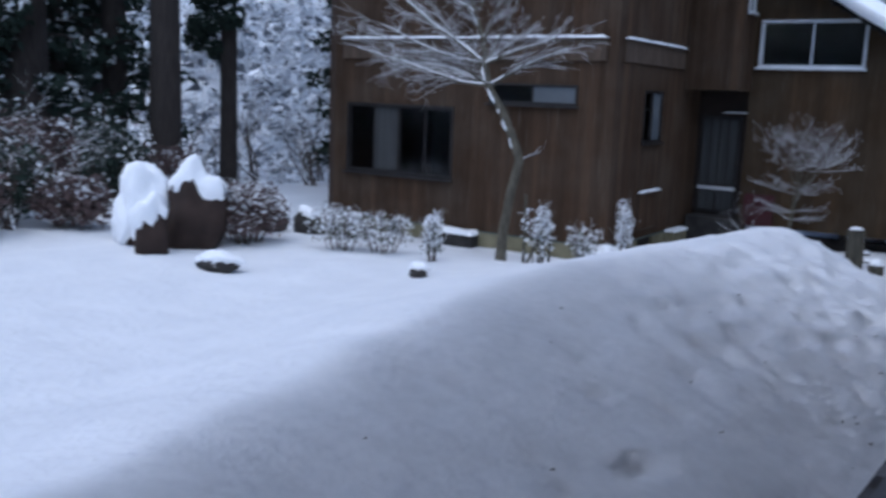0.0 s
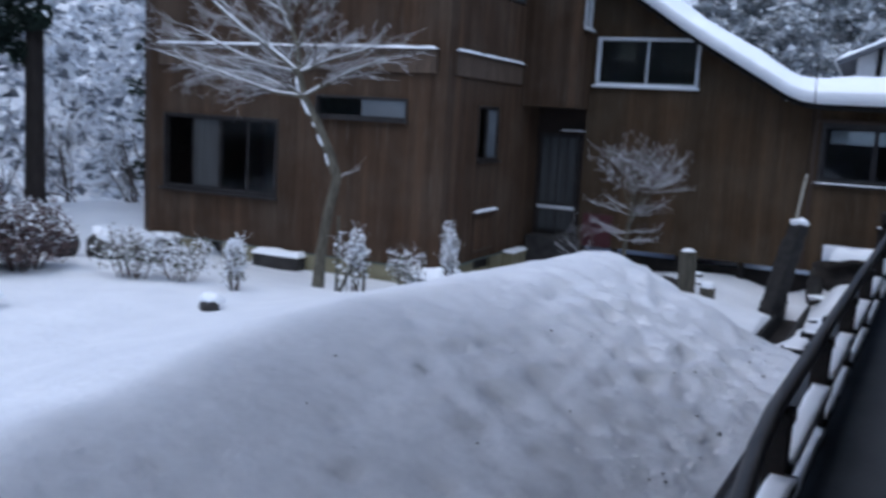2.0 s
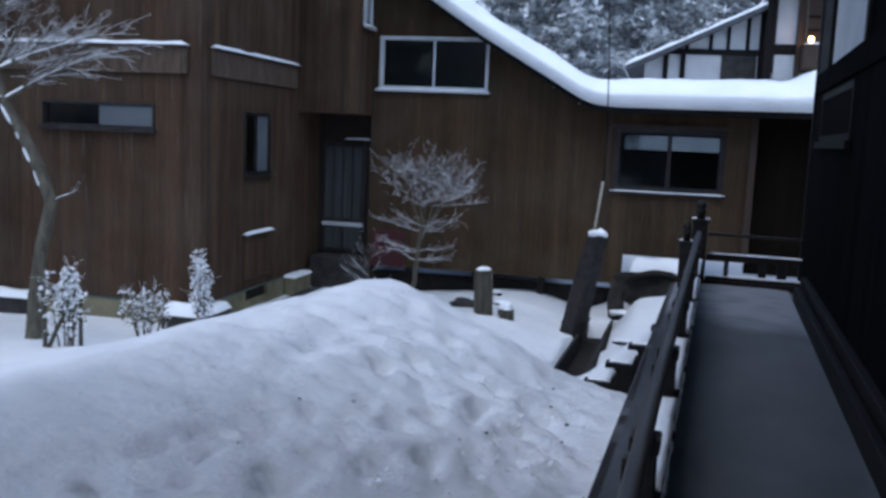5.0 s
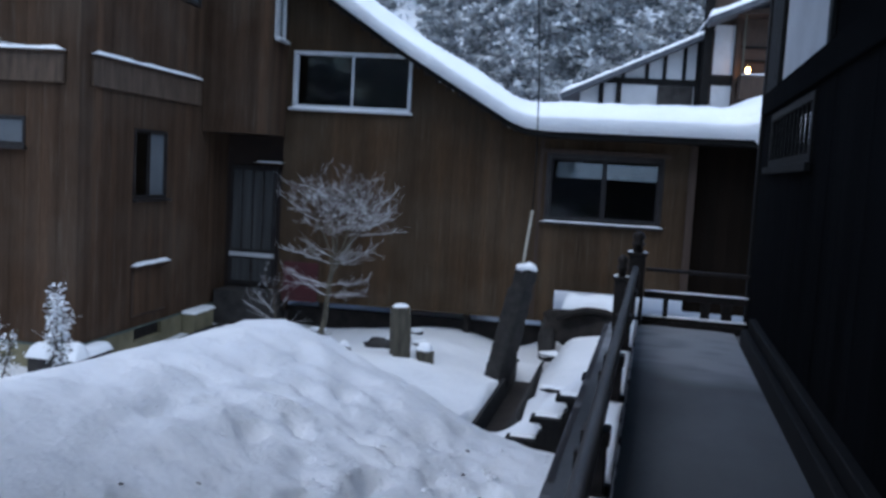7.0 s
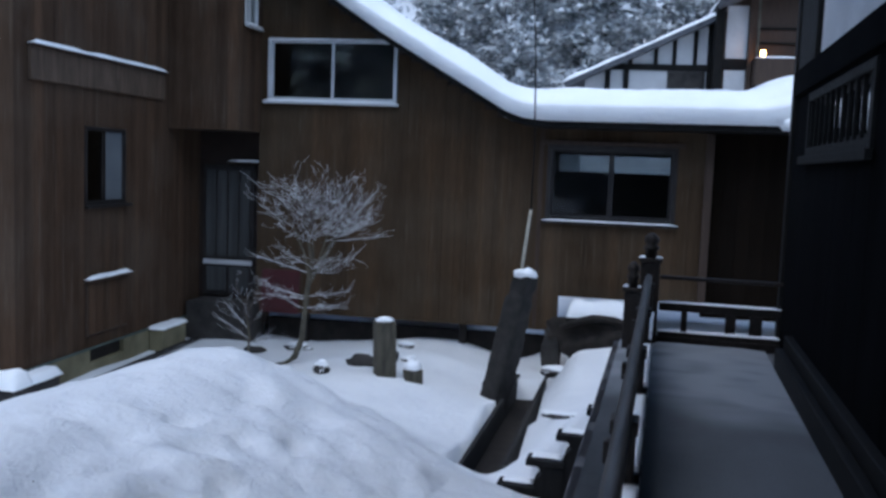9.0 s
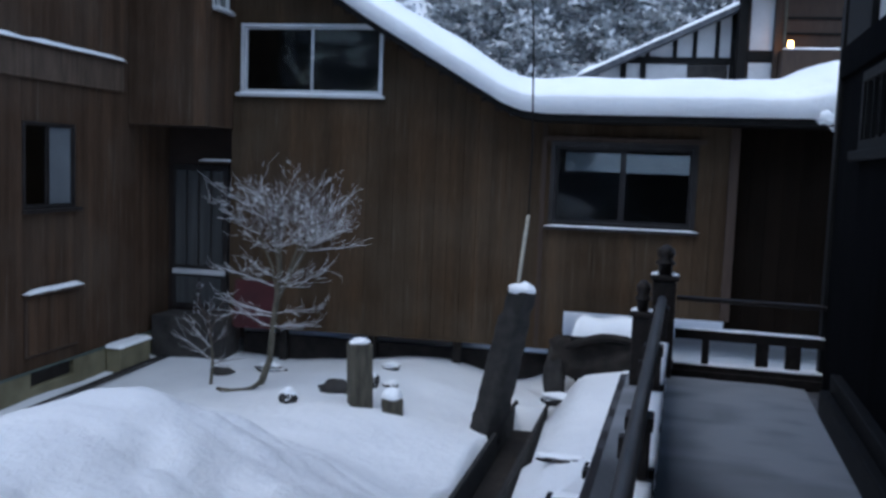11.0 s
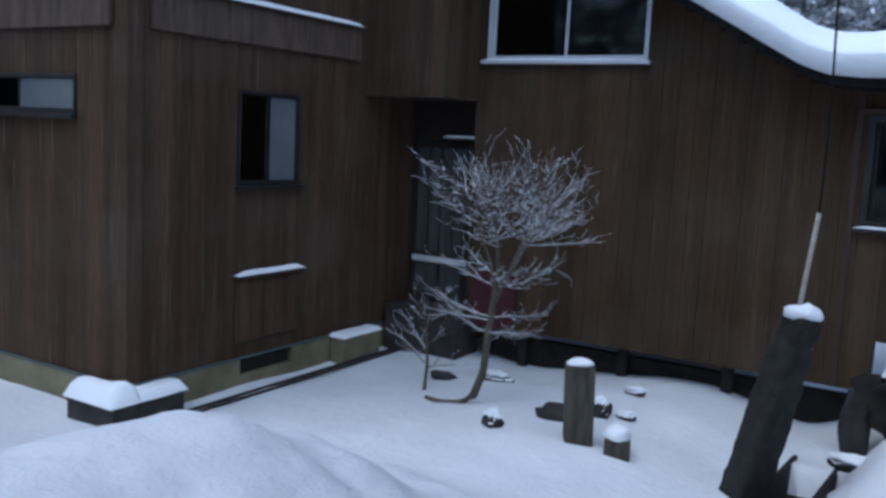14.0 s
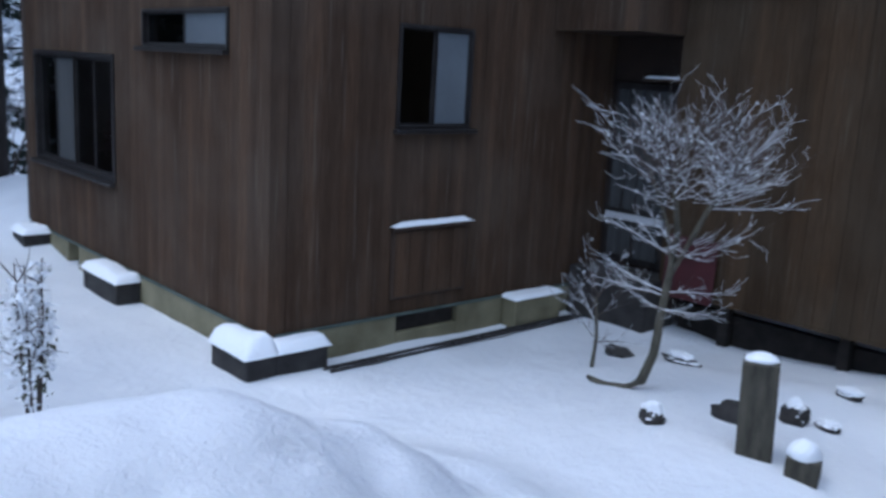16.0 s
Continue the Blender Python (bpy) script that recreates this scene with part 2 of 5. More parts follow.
def box(x0, x1, y0, y1, z0, z1, bevel=0.0, bm=None):
    bm = bm or bmesh.new()
    made = bmesh.ops.create_cube(bm, size=1.0, matrix=Matrix.Translation(((x0 + x1) / 2, (y0 + y1) / 2, (z0 + z1) / 2)) @ Matrix.Diagonal((x1 - x0, y1 - y0, z1 - z0, 1)))
    if bevel:
        edges = list({e for v in made["verts"] for e in v.link_edges})
        bmesh.ops.bevel(bm, geom=edges, offset=bevel, segments=2, affect="EDGES", profile=0.5)
    return bm


def snow_slab(x0, x1, y0, y1, z, thick, name="snow_cap", parent=None, label="", uneven=0.25, cell=0.12):
    """A pillow of snow with a rounded, uneven rim."""
    nx, ny = max(7, int((x1 - x0) / cell)), max(7, int((y1 - y0) / cell))
    verts, faces = [], []
    rim = min(thick * 0.9, (x1 - x0) / 2.2, (y1 - y0) / 2.2)
    for j in range(ny + 1):
        for i in range(nx + 1):
            x, y = x0 + (x1 - x0) * i / nx, y0 + (y1 - y0) * j / ny
            d = min(x - x0, x1 - x, y - y0, y1 - y)
            k = min(1.0, d / max(rim, 1e-4))
            hgt = thick * math.sqrt(max(0.0, 1 - (1 - k) ** 2)) * (1 + uneven * noise.noise((x * 3.1, y * 3.1, z)))
            wob = 0.012 * noise.noise((x * 7, y * 7, 3 + z))
            verts.append((x + wob, y + wob, z + max(0.0, hgt)))
    top = len(verts)
    for v in list(verts):
        verts.append((v[0], v[1], z - 0.004))
    w = nx + 1
    for j in range(ny):
        for i in range(nx):
            a = j * w + i
            faces.append((a, a + 1, a + w + 1, a + w))
            faces.append((top + a, top + a + w, top + a + w + 1, top + a + 1))
    ring = [i for i in range(w)] + [j * w + nx for j in range(1, ny + 1)] + [ny * w + i for i in range(nx - 1, -1, -1)] + [j * w for j in range(ny - 1, 0, -1)]
    for a, b2 in zip(ring, ring[1:] + ring[:1]):
        faces.append((b2, a, top + a, top + b2))
    return raw(name, verts, faces, SNOW, parent, label, True)


def tube(verts, faces, path, radii, sides=6, closed=True):
    """A tapered tube along a path, joined onto verts and faces."""
    base = len(verts)
    n = len(path)
    for i, (p, r) in enumerate(zip(path, radii)):
        d = (Vector(path[min(i + 1, n - 1)]) - Vector(path[max(i - 1, 0)])).normalized()
        a = d.orthogonal().normalized()
        b2 = d.cross(a)
        for k in range(sides):
            t = 2 * math.pi * k / sides
            verts.append(tuple(Vector(p) + (a * math.cos(t) + b2 * math.sin(t)) * r))
    for i in range(n - 1):
        for k in range(sides):
            p0, p1 = base + i * sides + k, base + i * sides + (k + 1) % sides
            faces.append((p0, p1, p1 + sides, p0 + sides))
    if closed:
        faces.append(tuple(base + k for k in reversed(range(sides))))
        faces.append(tuple(base + (n - 1) * sides + k for k in range(sides)))


def rod(name, a, b2, r0, r1, material, parent, label="", sides=8):
    v, f = [], []
    tube(v, f, [Vector(a), Vector(a).lerp(Vector(b2), 0.5), Vector(b2)], [r0, (r0 + r1) / 2, r1], sides)
    return raw(name, v, f, material, parent, label, True)


PLANKS = {}


def plank_mesh(w, hgt, d, material):
    key = (round(w, 3), round(hgt, 2), d, material.name)
    if key not in PLANKS:
        c = min(0.0025, w / 6)
        ring = [(-w / 2, 0), (w / 2, 0), (w / 2, -d + c), (w / 2 - c, -d), (-w / 2 + c, -d), (-w / 2, -d + c)]
        v = [(x, y, z) for z in (0, key[1]) for x, y in ring]
        f = [tuple(reversed(range(6))), tuple(range(6, 12))] + [(k, (k + 1) % 6, (k + 1) % 6 + 6, k + 6) for k in range(6)]
        me = bpy.data.meshes.new("plank")
        me.from_pydata(v, [], f)
        me.materials.append(material)
        PLANKS[key] = me
    return PLANKS[key]


def free_spans(z0, z1, holes, u0, u1):
    spans = [(z0, z1)]
    for a, b2, c, d in holes:
        if b2 > u0 + 0.01 and a < u1 - 0.01:
            spans = [s for lo, hi in spans for s in ((lo, min(hi, c)), (max(lo, d), hi)) if s[1] - s[0] > 0.03]
    return spans


def board_wall(name, parent, origin, turn, length, z0, top, holes, material, width=0.2, thick=0.12, label="", depth=0.022):
    """An upright board wall along local x, facing local -y, with openings through it. top: height or function of u."""
    roof_at = top if callable(top) else (lambda u: top)
    base = pose(origin[0], origin[1], 0, 0, 0, turn)
    cuts = {0.0, length}
    for a, b2, c, d in holes:
        cuts |= {max(0.0, a), min(length, b2)}
    if callable(top):
        cuts |= {length * k / 40 for k in range(41)}
    cuts = sorted(cuts)
    bm = bmesh.new()
    for a, b2 in zip(cuts, cuts[1:]):
        if b2 - a < 0.005:
            continue
        for lo, hi in free_spans(z0, min(roof_at(a), roof_at(b2)), holes, a, b2):
            box(a, b2, 0.001, thick, lo, hi, 0, bm)
    bmesh.ops.remove_doubles(bm, verts=bm.verts, dist=0.0005)
    wall = part(name, bm, UNDER, parent, label, False, base)
    edges = {0.0, length}
    for a, b2, c, d in holes:
        edges |= {max(0.0, a), min(length, b2)}
    edges = sorted(edges)
    for a, b2 in zip(edges, edges[1:]):
        if b2 - a < 0.02:
            continue
        n = max(1, round((b2 - a) / width))
        w = (b2 - a) / n
        for k in range(n):
            u = a + w * (k + 0.5)
            hi_z = min(roof_at(u - w / 2), roof_at(u + w / 2)) if callable(top) else top
            for lo, hi in free_spans(z0, hi_z, holes, u - w / 2, u + w / 2):
                ob = new("plank", plank_mesh(w - 0.002, hi - lo, depth, material))
                ob.parent = wall
                ob.matrix_basis = Matrix.Translation((u, random.uniform(0, 0.003), lo))
    return wall


def window(name, parent, origin, turn, u0, u1, z0, z1, panes, frame_mat, label="", rim=0.05, sill=True, kinds=None, setback=0.05, snow=True):
    """A sliding window: outer frame, panes side by side, sill with snow. kinds: a material for each pane."""
    base = pose(origin[0], origin[1], 0, 0, 0, turn)
    bm = bmesh.new()
    y0, y1 = -0.045, 0.10
    box(u0, u1, y0, y1, z1 - rim, z1, 0.004, bm)
    box(u0, u1, y0, y1, z0, z0 + rim, 0.004, bm)
    box(u0, u0 + rim, y0, y1, z0 + rim, z1 - rim, 0.004, bm)
    box(u1 - rim, u1, y0, y1, z0 + rim, z1 - rim, 0.004, bm)
    win = part(name, bm, frame_mat, parent, label, False, base)
    w = (u1 - u0 - 2 * rim) / panes
    for k in range(panes):
        a, b2 = u0 + rim + w * k, u0 + rim + w * (k + 1)
        y = setback - 0.03 * (k % 2)
        s = rim * 0.55
        bm = bmesh.new()
        for bx in ((a, b2, z0 + rim, z0 + rim + s), (a, b2, z1 - rim - s, z1 - rim), (a, a + s, z0 + rim + s, z1 - rim - s), (b2 - s, b2, z0 + rim + s, z1 - rim - s)):
            box(bx[0], bx[1], y - 0.014, y + 0.014, bx[2], bx[3], 0, bm)
        sash = part("sash", bm, frame_mat, win)
        mat = (kinds or [GLASS] * panes)[k]
        pane = part("pane", box(a + s, b2 - s, y - 0.003, y + 0.003, z0 + rim + s, z1 - rim - s), mat, win)
        if mat is GLASS:
            pane.visible_shadow = False
    if sill:
        part("sill", box(u0 - 0.05, u1 + 0.05, -0.12, -0.046, z0 - 0.045, z0 - 0.002, 0.006), frame_mat, win)
        if snow:
            snow_slab(u0 - 0.05, u1 + 0.05, -0.118, -0.048, z0 - 0.001, 0.022, "sill_snow", win, "thin ridge of snow")
    return win


# ---- ground: one sheet of snow ----
def smooth01(a, b2, v):
    k = min(1.0, max(0.0, (v - a) / (b2 - a)))
    return k * k * (3 - 2 * k)


def along(table, v):
    if v <= table[0][0]:
        return table[0][1]
    for (a, p), (b2, q) in zip(table, table[1:]):
        if v <= b2:
            k = (v - a) / (b2 - a)
            k = k * k * (3 - 2 * k)
            return p + (q - p) * k
    return table[-1][1]


CREST_X = ((-3, -2.4), (2, -2.85), (3.5, -3.1), (5, -3.5), (7, -3.95), (9, -4.0), (12, -3.85), (13.5, -3.7), (16, -3.6))
CREST_Z = ((-4, 0.0), (10.6, 0.0), (12.4, -0.05), (13.7, -0.06), (14.2, -0.09), (14.9, -0.38), (15.8, -0.95), (17.0, -1.7))
FLANK = ((-4, 3.2), (9.5, 3.2), (13.6, 2.3), (15, 2.1))
GUTTER = (-1.80, -1.44, 15.75, 20.0)


def yard(x, y):
    """Level of the open yard without the heap."""
    z = -0.80 - 0.68 * smooth01(11.2, 16.4, y)
    east = smooth01(-7.4, -4.0, x) * smooth01(14, 17, y)
    z += east * 0.20
    z -= 0.15 * smooth01(20.0, 20.9, y) * smooth01(-7, -5.5, x)
    ramp_up = min(1.0, max(0.0, (x + 1.36) / 1.05))
    z += 0.22 * ramp_up * smooth01(14.66, 14.9, y) * (1 - smooth01(20.5, 21.0, y))
    z += 0.22 * smooth01(18.6, 20.2, y) * smooth01(-1.5, -0.9, x) * (1 - smooth01(20.5, 21.0, y))
    if x > -1.9 and 14.5 < y < 17.6:
        bank_z = min(-0.33, -0.32 + 0.96 * (x + 0.40))
        z += max(0.0, bank_z - z) * smooth01(14.66, 14.9, y) * (1 - smooth01(14.95, 15.5, y))
    z -= 0.17 * smooth01(-3.2, -2.0, x) * (1 - smooth01(-1.35, -0.95, x)) * smooth01(14.3, 15.8, y)
    z += 0.55 * smooth01(-12.5, -15.5, x) * smooth01(14, 17, y)
    z -= 0.55 * smooth01(-4.6, -1.2, x) * (1 - smooth01(10.5, 14.5, y))
    return z


def heap(x, y):
    """The long heap of snow that slid off the roof: height and how much of it is slid snow."""
    cx, cz = along(CREST_X, y), along(CREST_Z, y)
    base = yard(x, y)
    side = math.hypot(x - cx, 0.35) - 0.35
    if x >= cx:
        k = side / along(FLANK, y)
        h = cz - 1.12 * min(1.4, k) ** 1.12
        h -= 0.10 * smooth01(0.55, 1.0, k)
    else:
        k = side / 2.0
        h = cz - (0.62 + 0.38 * smooth01(9, 13, y)) * k ** 1.15
    return h, base


def garden(x, y):
    """Place in the garden's own grid, which lies askew to the house."""
    u, v = x + 1.06, y - 0.4975
    return 1.0173 * u - 0.0548 * v, 0.0506 * u + 1.0537 * v


def outside(x, y):
    """The other way: from the garden's grid to the world."""
    return 0.9805 * x + 0.051 * y - 1.06, -0.0471 * x + 0.9466 * y + 0.4975


def level(x, y):
    """Height of the snow at a place of the world, and how much of it is slid snow."""
    z, slid = garden_level(*garden(x, y))
    return 0.971 * z + 0.016, slid


def garden_level(x, y):
    h, base = heap(x, y)
    reach = 0.5 + 0.5 * smooth01(9, 13, y)
    z = max(h, base) + 0.22 * reach * max(0.0, 1 - abs(h - base) / reach) ** 2
    # Full only east of the crest, so the grey also shades that flank.
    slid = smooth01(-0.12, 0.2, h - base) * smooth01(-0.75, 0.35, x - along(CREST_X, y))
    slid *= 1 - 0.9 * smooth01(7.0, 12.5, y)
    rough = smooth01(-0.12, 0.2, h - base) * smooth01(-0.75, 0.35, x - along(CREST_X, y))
    r = math.hypot(x + 3, y - 9)
    near = 1 - smooth01(25, 45, r)
    z += near * (0.035 * noise.noise((x * 0.8, y * 0.8, 0)) + 0.012 * noise.noise((x * 3, y * 3, 1)))
    if rough > 0:
        z += rough * (0.045 * noise.noise((x * 1.7, y * 1.7, 4)) + 0.024 * noise.noise((x * 6, y * 6, 5)) + 0.016 * noise.noise((x * 14, y * 14, 6)))
        pit = noise.noise((x * 3.6, y * 3.6, 9))
        if pit > 0.5:
            z -= rough * (pit - 0.5) * 0.5
        lumps = noise.noise((x * 3.3, y * 3.3, 15))
        z += rough * smooth01(7, 11, y) * (0.06 * lumps + 0.05 * max(0.0, noise.noise((x * 6.5, y * 6.5, 16))))
    # trodden, crumbled snow at the foot of the heap
    foot = smooth01(-3.0, -2.2, x) * (1 - smooth01(-0.9, -0.4, x)) * smooth01(5, 8, y) * (1 - smooth01(13.5, 15, y))
    if foot > 0:
        z += foot * (0.06 * noise.noise((x * 5, y * 5, 12)) + 0.035 * noise.noise((x * 11, y * 11, 13)))
    # dark hollows in the crumbled flank
    flank = smooth01(-3.6, -2.9, x) * (1 - smooth01(-1.3, -0.8, x)) * smooth01(6, 8.5, y) * (1 - smooth01(12.6, 14, y))
    if flank > 0:
        z -= flank * 0.45 * max(0.0, noise.noise((x * 4.2, y * 2.6, 41)) - 0.22) + flank * 0.24 * max(0.0, noise.noise((x * 8.5, y * 5.5, 42)) - 0.2)
    # small field drifts
    z += near * 0.05 * noise.noise((x * 0.35, y * 0.35, 20))
    # channel
    a, b2, c, d2 = GUTTER
    if a - 0.10 < x < b2 + 0.10 and c - 0.10 < y < d2 + 0.03:
        z = min(z, -1.85)
    # under the houses
    if -14.3 < x < -7.8 and 16.7 < y < 27:
        z = min(z, -1.75)
    if -0.10 < x < 1.5 and y < 16.4:
        z = min(z, -1.35)
    # the ground behind falls off to a valley and the wooded slopes beyond
    far = math.hypot(x - 0, y - 5)
    west = smooth01(-18, -30, x)
    north = smooth01(19.5, 30, y) * smooth01(-14, -17, x)
    z -= 3.5 * max(west, north) * (1 - smooth01(40, 60, far))
    if x > -12 and y > 21.3:
        z += 0.55 * smooth01(21.3, 22.6, y) * smooth01(-2.2, -1.2, x) + 0.35 * smooth01(23, 27, y)
    if -7 < x < -0.8 and y > 21.8:
        z += 0.22 * smooth01(22.8, 25.0, y) * (1 - smooth01(-2.2, -1.2, x))
    if far > 42 and y > -25:
        z += smooth01(42, 140, far) * 52 * smooth01(-25, 20, y) + 2.5 * noise.noise((x * 0.03, y * 0.03, 30))
    return z, slid


def axis_lines(lo, hi, step, out):
    core = list(np.arange(lo, hi + step / 2, step))
    a, b2, s = [], [], step
    x = lo
    while x > -out:
        s *= 1.14
        x -= s
        a.append(x)
    x, s = hi, step
    while x < out:
        s *= 1.14
        x += s
        b2.append(x)
    return a[::-1] + core + b2


def build_ground():
    xs, ys = axis_lines(-9.8, -0.2, 0.085, 320), axis_lines(1.4, 20.8, 0.085, 320)
    verts, slid, faces = [], [], []
    for y in ys:
        for x in xs:
            z, s = level(float(x), float(y))
            verts.append((float(x), float(y), z))
            slid.append(s)
    w = len(xs)
    for j in range(len(ys) - 1):
        for i in range(w - 1):
            a = j * w + i
            faces.append((a, a + 1, a + w + 1, a + w))
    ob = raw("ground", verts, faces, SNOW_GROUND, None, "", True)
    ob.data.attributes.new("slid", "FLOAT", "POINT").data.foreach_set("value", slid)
    tagged(ob, "snow-covered yard with a long heap of slid snow", "ground", "", "structure")


build_ground()


def gz(x, y):
    return level(x, y)[0]


# ---- brown board house: tall wing ----
XE, YA, YB = -7.615, 16.47, 21.09
house = thing("brown_house", "two-storey house clad in dark brown stained boards, snowy roofs", "house")
XW = -14.6
FRONT_HOLES = [(0.5, 3.40, -0.08, 1.47), (4.25, 6.23, 1.58, 1.985), (4.54, 6.71, 3.98, 5.07)]
front = board_wall("wall", house, (XW, YA), 0, XE - XW, -1.11, 6.6, FRONT_HOLES, BROWN, 0.2, 0.14, "front wall of dark brown upright boards")
EAST_HOLES = [(1.445, 2.465, 0.885, 1.94), (0.55, 3.55, 4.08, 5.2)]
east = board_wall("wall", house, (XE, YA), 90, 5.5, -1.11, 6.6, EAST_HOLES, BROWN, 0.2, 0.14, "side wall of dark brown upright boards")
part("wall", box(XW, XW + 0.15, YA + 0.145, 27, -1.6, 6.6), UNDER, house, "plain dark west wall")
part("wall", box(XW + 0.15, XE - 0.141, 26.9, 27.05, -1.6, 6.6), UNDER, house, "plain dark back wall")
part("wall", box(XE - 0.14, XE - 0.001, YA + 5.5, 26.9, -1.6, 6.6), UNDER, house, "plain dark inner wall")
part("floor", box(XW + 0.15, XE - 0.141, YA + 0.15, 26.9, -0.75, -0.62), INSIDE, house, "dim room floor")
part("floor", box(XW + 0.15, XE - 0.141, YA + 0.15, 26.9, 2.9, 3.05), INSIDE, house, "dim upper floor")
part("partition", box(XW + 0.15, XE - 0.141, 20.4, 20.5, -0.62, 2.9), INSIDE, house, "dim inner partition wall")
part("corner_post", box(XE - 0.16, XE + 0.028, YA - 0.028, YA + 0.16, -1.11, 6.6, 0.006), BROWN, house)
part("corner_post", box(XW - 0.03, XW + 0.12, YA - 0.03, YA + 0.12, -1.11, 6.6, 0.006), BROWN_TRIM, house)
# band of bleached boards with a snow-covered ledge
for a, b2, turn, org in ((0.38, 6.80, 0, (XW, YA)), (0.24, 3.555, 90, (XE, YA))):
    base = pose(org[0], org[1], 0, 0, 0, turn)
    band = part("band_board", box(a, b2, -0.075, -0.024, 2.445, 2.845, 0.006), BAND_WOOD, house, "rain-bleached horizontal band of boards", False, base)
    part("ledge", box(a - 0.02, b2 + 0.02, -0.13, -0.024, 2.846, 2.87, 0.004), BROWN_TRIM, band)
    snow_slab(a - 0.02, b2 + 0.02, -0.13, -0.025, 2.871, 0.05, "ledge_snow", band, "thin ridge of snow", 0.5)
# roof with snow over the tall wing
bm = bmesh.new()
prof = [(-15.7, 6.45), (-11.3, 8.6), (-6.9, 6.45), (-6.9, 6.6), (-11.3, 8.78), (-15.7, 6.6)]
va = [bm.verts.new((x, 15.7, z)) for x, z in prof]
vb = [bm.verts.new((x, 27.8, z)) for x, z in prof]
bm.faces.new(va), bm.faces.new(vb[::-1])
for k in range(6):
    bm.faces.new((va[k], vb[k], vb[(k + 1) % 6], va[(k + 1) % 6]))
roof = part("roof", bm, TILE, house, "tiled roof of the tall wing")
bm = bmesh.new()
prof = [(-15.75, 6.605), (-11.3, 8.785), (-6.85, 6.605), (-6.8, 6.85), (-7.0, 7.1), (-11.3, 9.2), (-15.6, 7.1), (-15.8, 6.85)]
va = [bm.verts.new((x, 15.65, z)) for x, z in prof]
vb = [bm.verts.new((x, 27.8, z)) for x, z in prof]
bm.faces.new(va), bm.faces.new(vb[::-1])
for k in range(8):
    bm.faces.new((va[k], vb[k], vb[(k + 1) % 8], va[(k + 1) % 8]))
part("snow_load", bm, SNOW, roof, "thick snow on the roof")

# windows of the tall wing
window("window", house, (XW, YA), 0, *FRONT_HOLES[0], 4, DARK_ALU, "wide ground-floor window with a grey curtain", 0.06, True, [GLASS, CURTAIN, GLASS, GLASS], 0.05, False)
window("window", house, (XW, YA), 0, *FRONT_HOLES[1], 2, DARK_ALU, "low high-set window, one frosted pane", 0.035, True, [GLASS, FROST], 0.03, False)
window("window", house, (XW, YA), 0, *FRONT_HOLES[2], 4, DARK_ALU, "upper window with pale panes", 0.05, False, [FROST, GLASS, FROST, FROST], 0.03)
window("window", house, (XE, YA), 90, 1.445, 2.465, 0.885, 1.94, 2, DARK_ALU, "small window, one frosted sash half open", 0.035, True, [GLASS, FROST], 0.03, False)
window("window", house, (XE, YA), 90, 0.55, 3.55, 4.08, 5.2, 4, DARK_ALU, "upper window with pale panes", 0.05, False, [GLASS, FROST, FROST, FROST], 0.03)
# hatch with its snowy hood
hatch = part("hatch", box(1.45, 2.51, -0.05, -0.024, -0.92, -0.16, 0.005), BROWN_TRIM, house, "boarded hatch below the small window", False, pose(XE, YA, 0, 0, 0, 90))
for k in range(5):
    part("board", box(1.48 + 0.203 * k, 1.675 + 0.203 * k, -0.062, -0.051, -0.89, -0.19, 0.003), BROWN, hatch)
part("hood", box(1.41, 2.55, -0.13, -0.024, -0.159, -0.125, 0.005), BROWN_TRIM, hatch)
snow_slab(1.41, 2.55, -0.13, -0.03, -0.124, 0.05, "hood_snow", hatch, "ridge of snow", 0.3)

# concrete footing
foot_parts = [
    (XW + 0.05, -12.9, YA - 0.05, YA + 0.1), (-12.5, XE, YA - 0.05, YA + 0.1)]
for a, b2, c, d in foot_parts:
    part("footing", box(a, b2, c, d, -1.9, -1.111, 0.01), CONCRETE, house, "mossy concrete footing")
part("footing", box(-12.9, -12.5, YA - 0.04, YA + 0.1, -1.9, -1.45, 0.01), CONCRETE, house)
part("footing", box(XE - 0.1, XE + 0.05, YA + 0.102, YA + 1.54, -1.9, -1.111, 0.01), CONCRETE, house, "mossy concrete footing")
part("footing", box(XE - 0.1, XE + 0.05, YA + 2.42, YA + 5.4, -1.9, -1.111, 0.01), CONCRETE, house, "mossy concrete footing")
part("footing", box(XE - 0.1, XE + 0.048, YA + 1.542, YA + 2.418, -1.9, -1.302, 0.01), CONCRETE, house)
vent = part("vent", box(XE - 0.1, XE - 0.02, YA + 1.542, YA + 2.418, -1.30, -1.113), SOIL, house, "dark underfloor vent")
part("flashing", box(XE + 0.025, XE + 0.06, YA + 0.05, YA + 5.4, -1.108, -1.085, 0.003), PAINT_EDGE, house, "faded green metal flashing")
part("flashing", box(XW + 0.05, XE + 0.024, YA - 0.06, YA - 0.026, -1.108, -1.085, 0.003), PAINT_EDGE, house, "faded green metal flashing")


def snowy_block(x0, x1, y0, y1, z0, z1, material, label, thick=0.10):
    t = thing("footing_block", label, "stone block", pose((x0 + x1) / 2, (y0 + y1) / 2, z0), "blocks along the footing")
    m = Matrix.Translation((-(x0 + x1) / 2, -(y0 + y1) / 2, -z0))
    part("block", box(x0, x1, y0, y1, z0, z1, 0.015), material, t, "", False, m)
    s = snow_slab(x0 - 0.03, x1 + 0.03, y0 - 0.03, y1 + 0.03, z1 + 0.001, thick, "snow_cap", t, "rounded cap of snow", 0.35, 0.06)
    s.matrix_basis = m
    return t


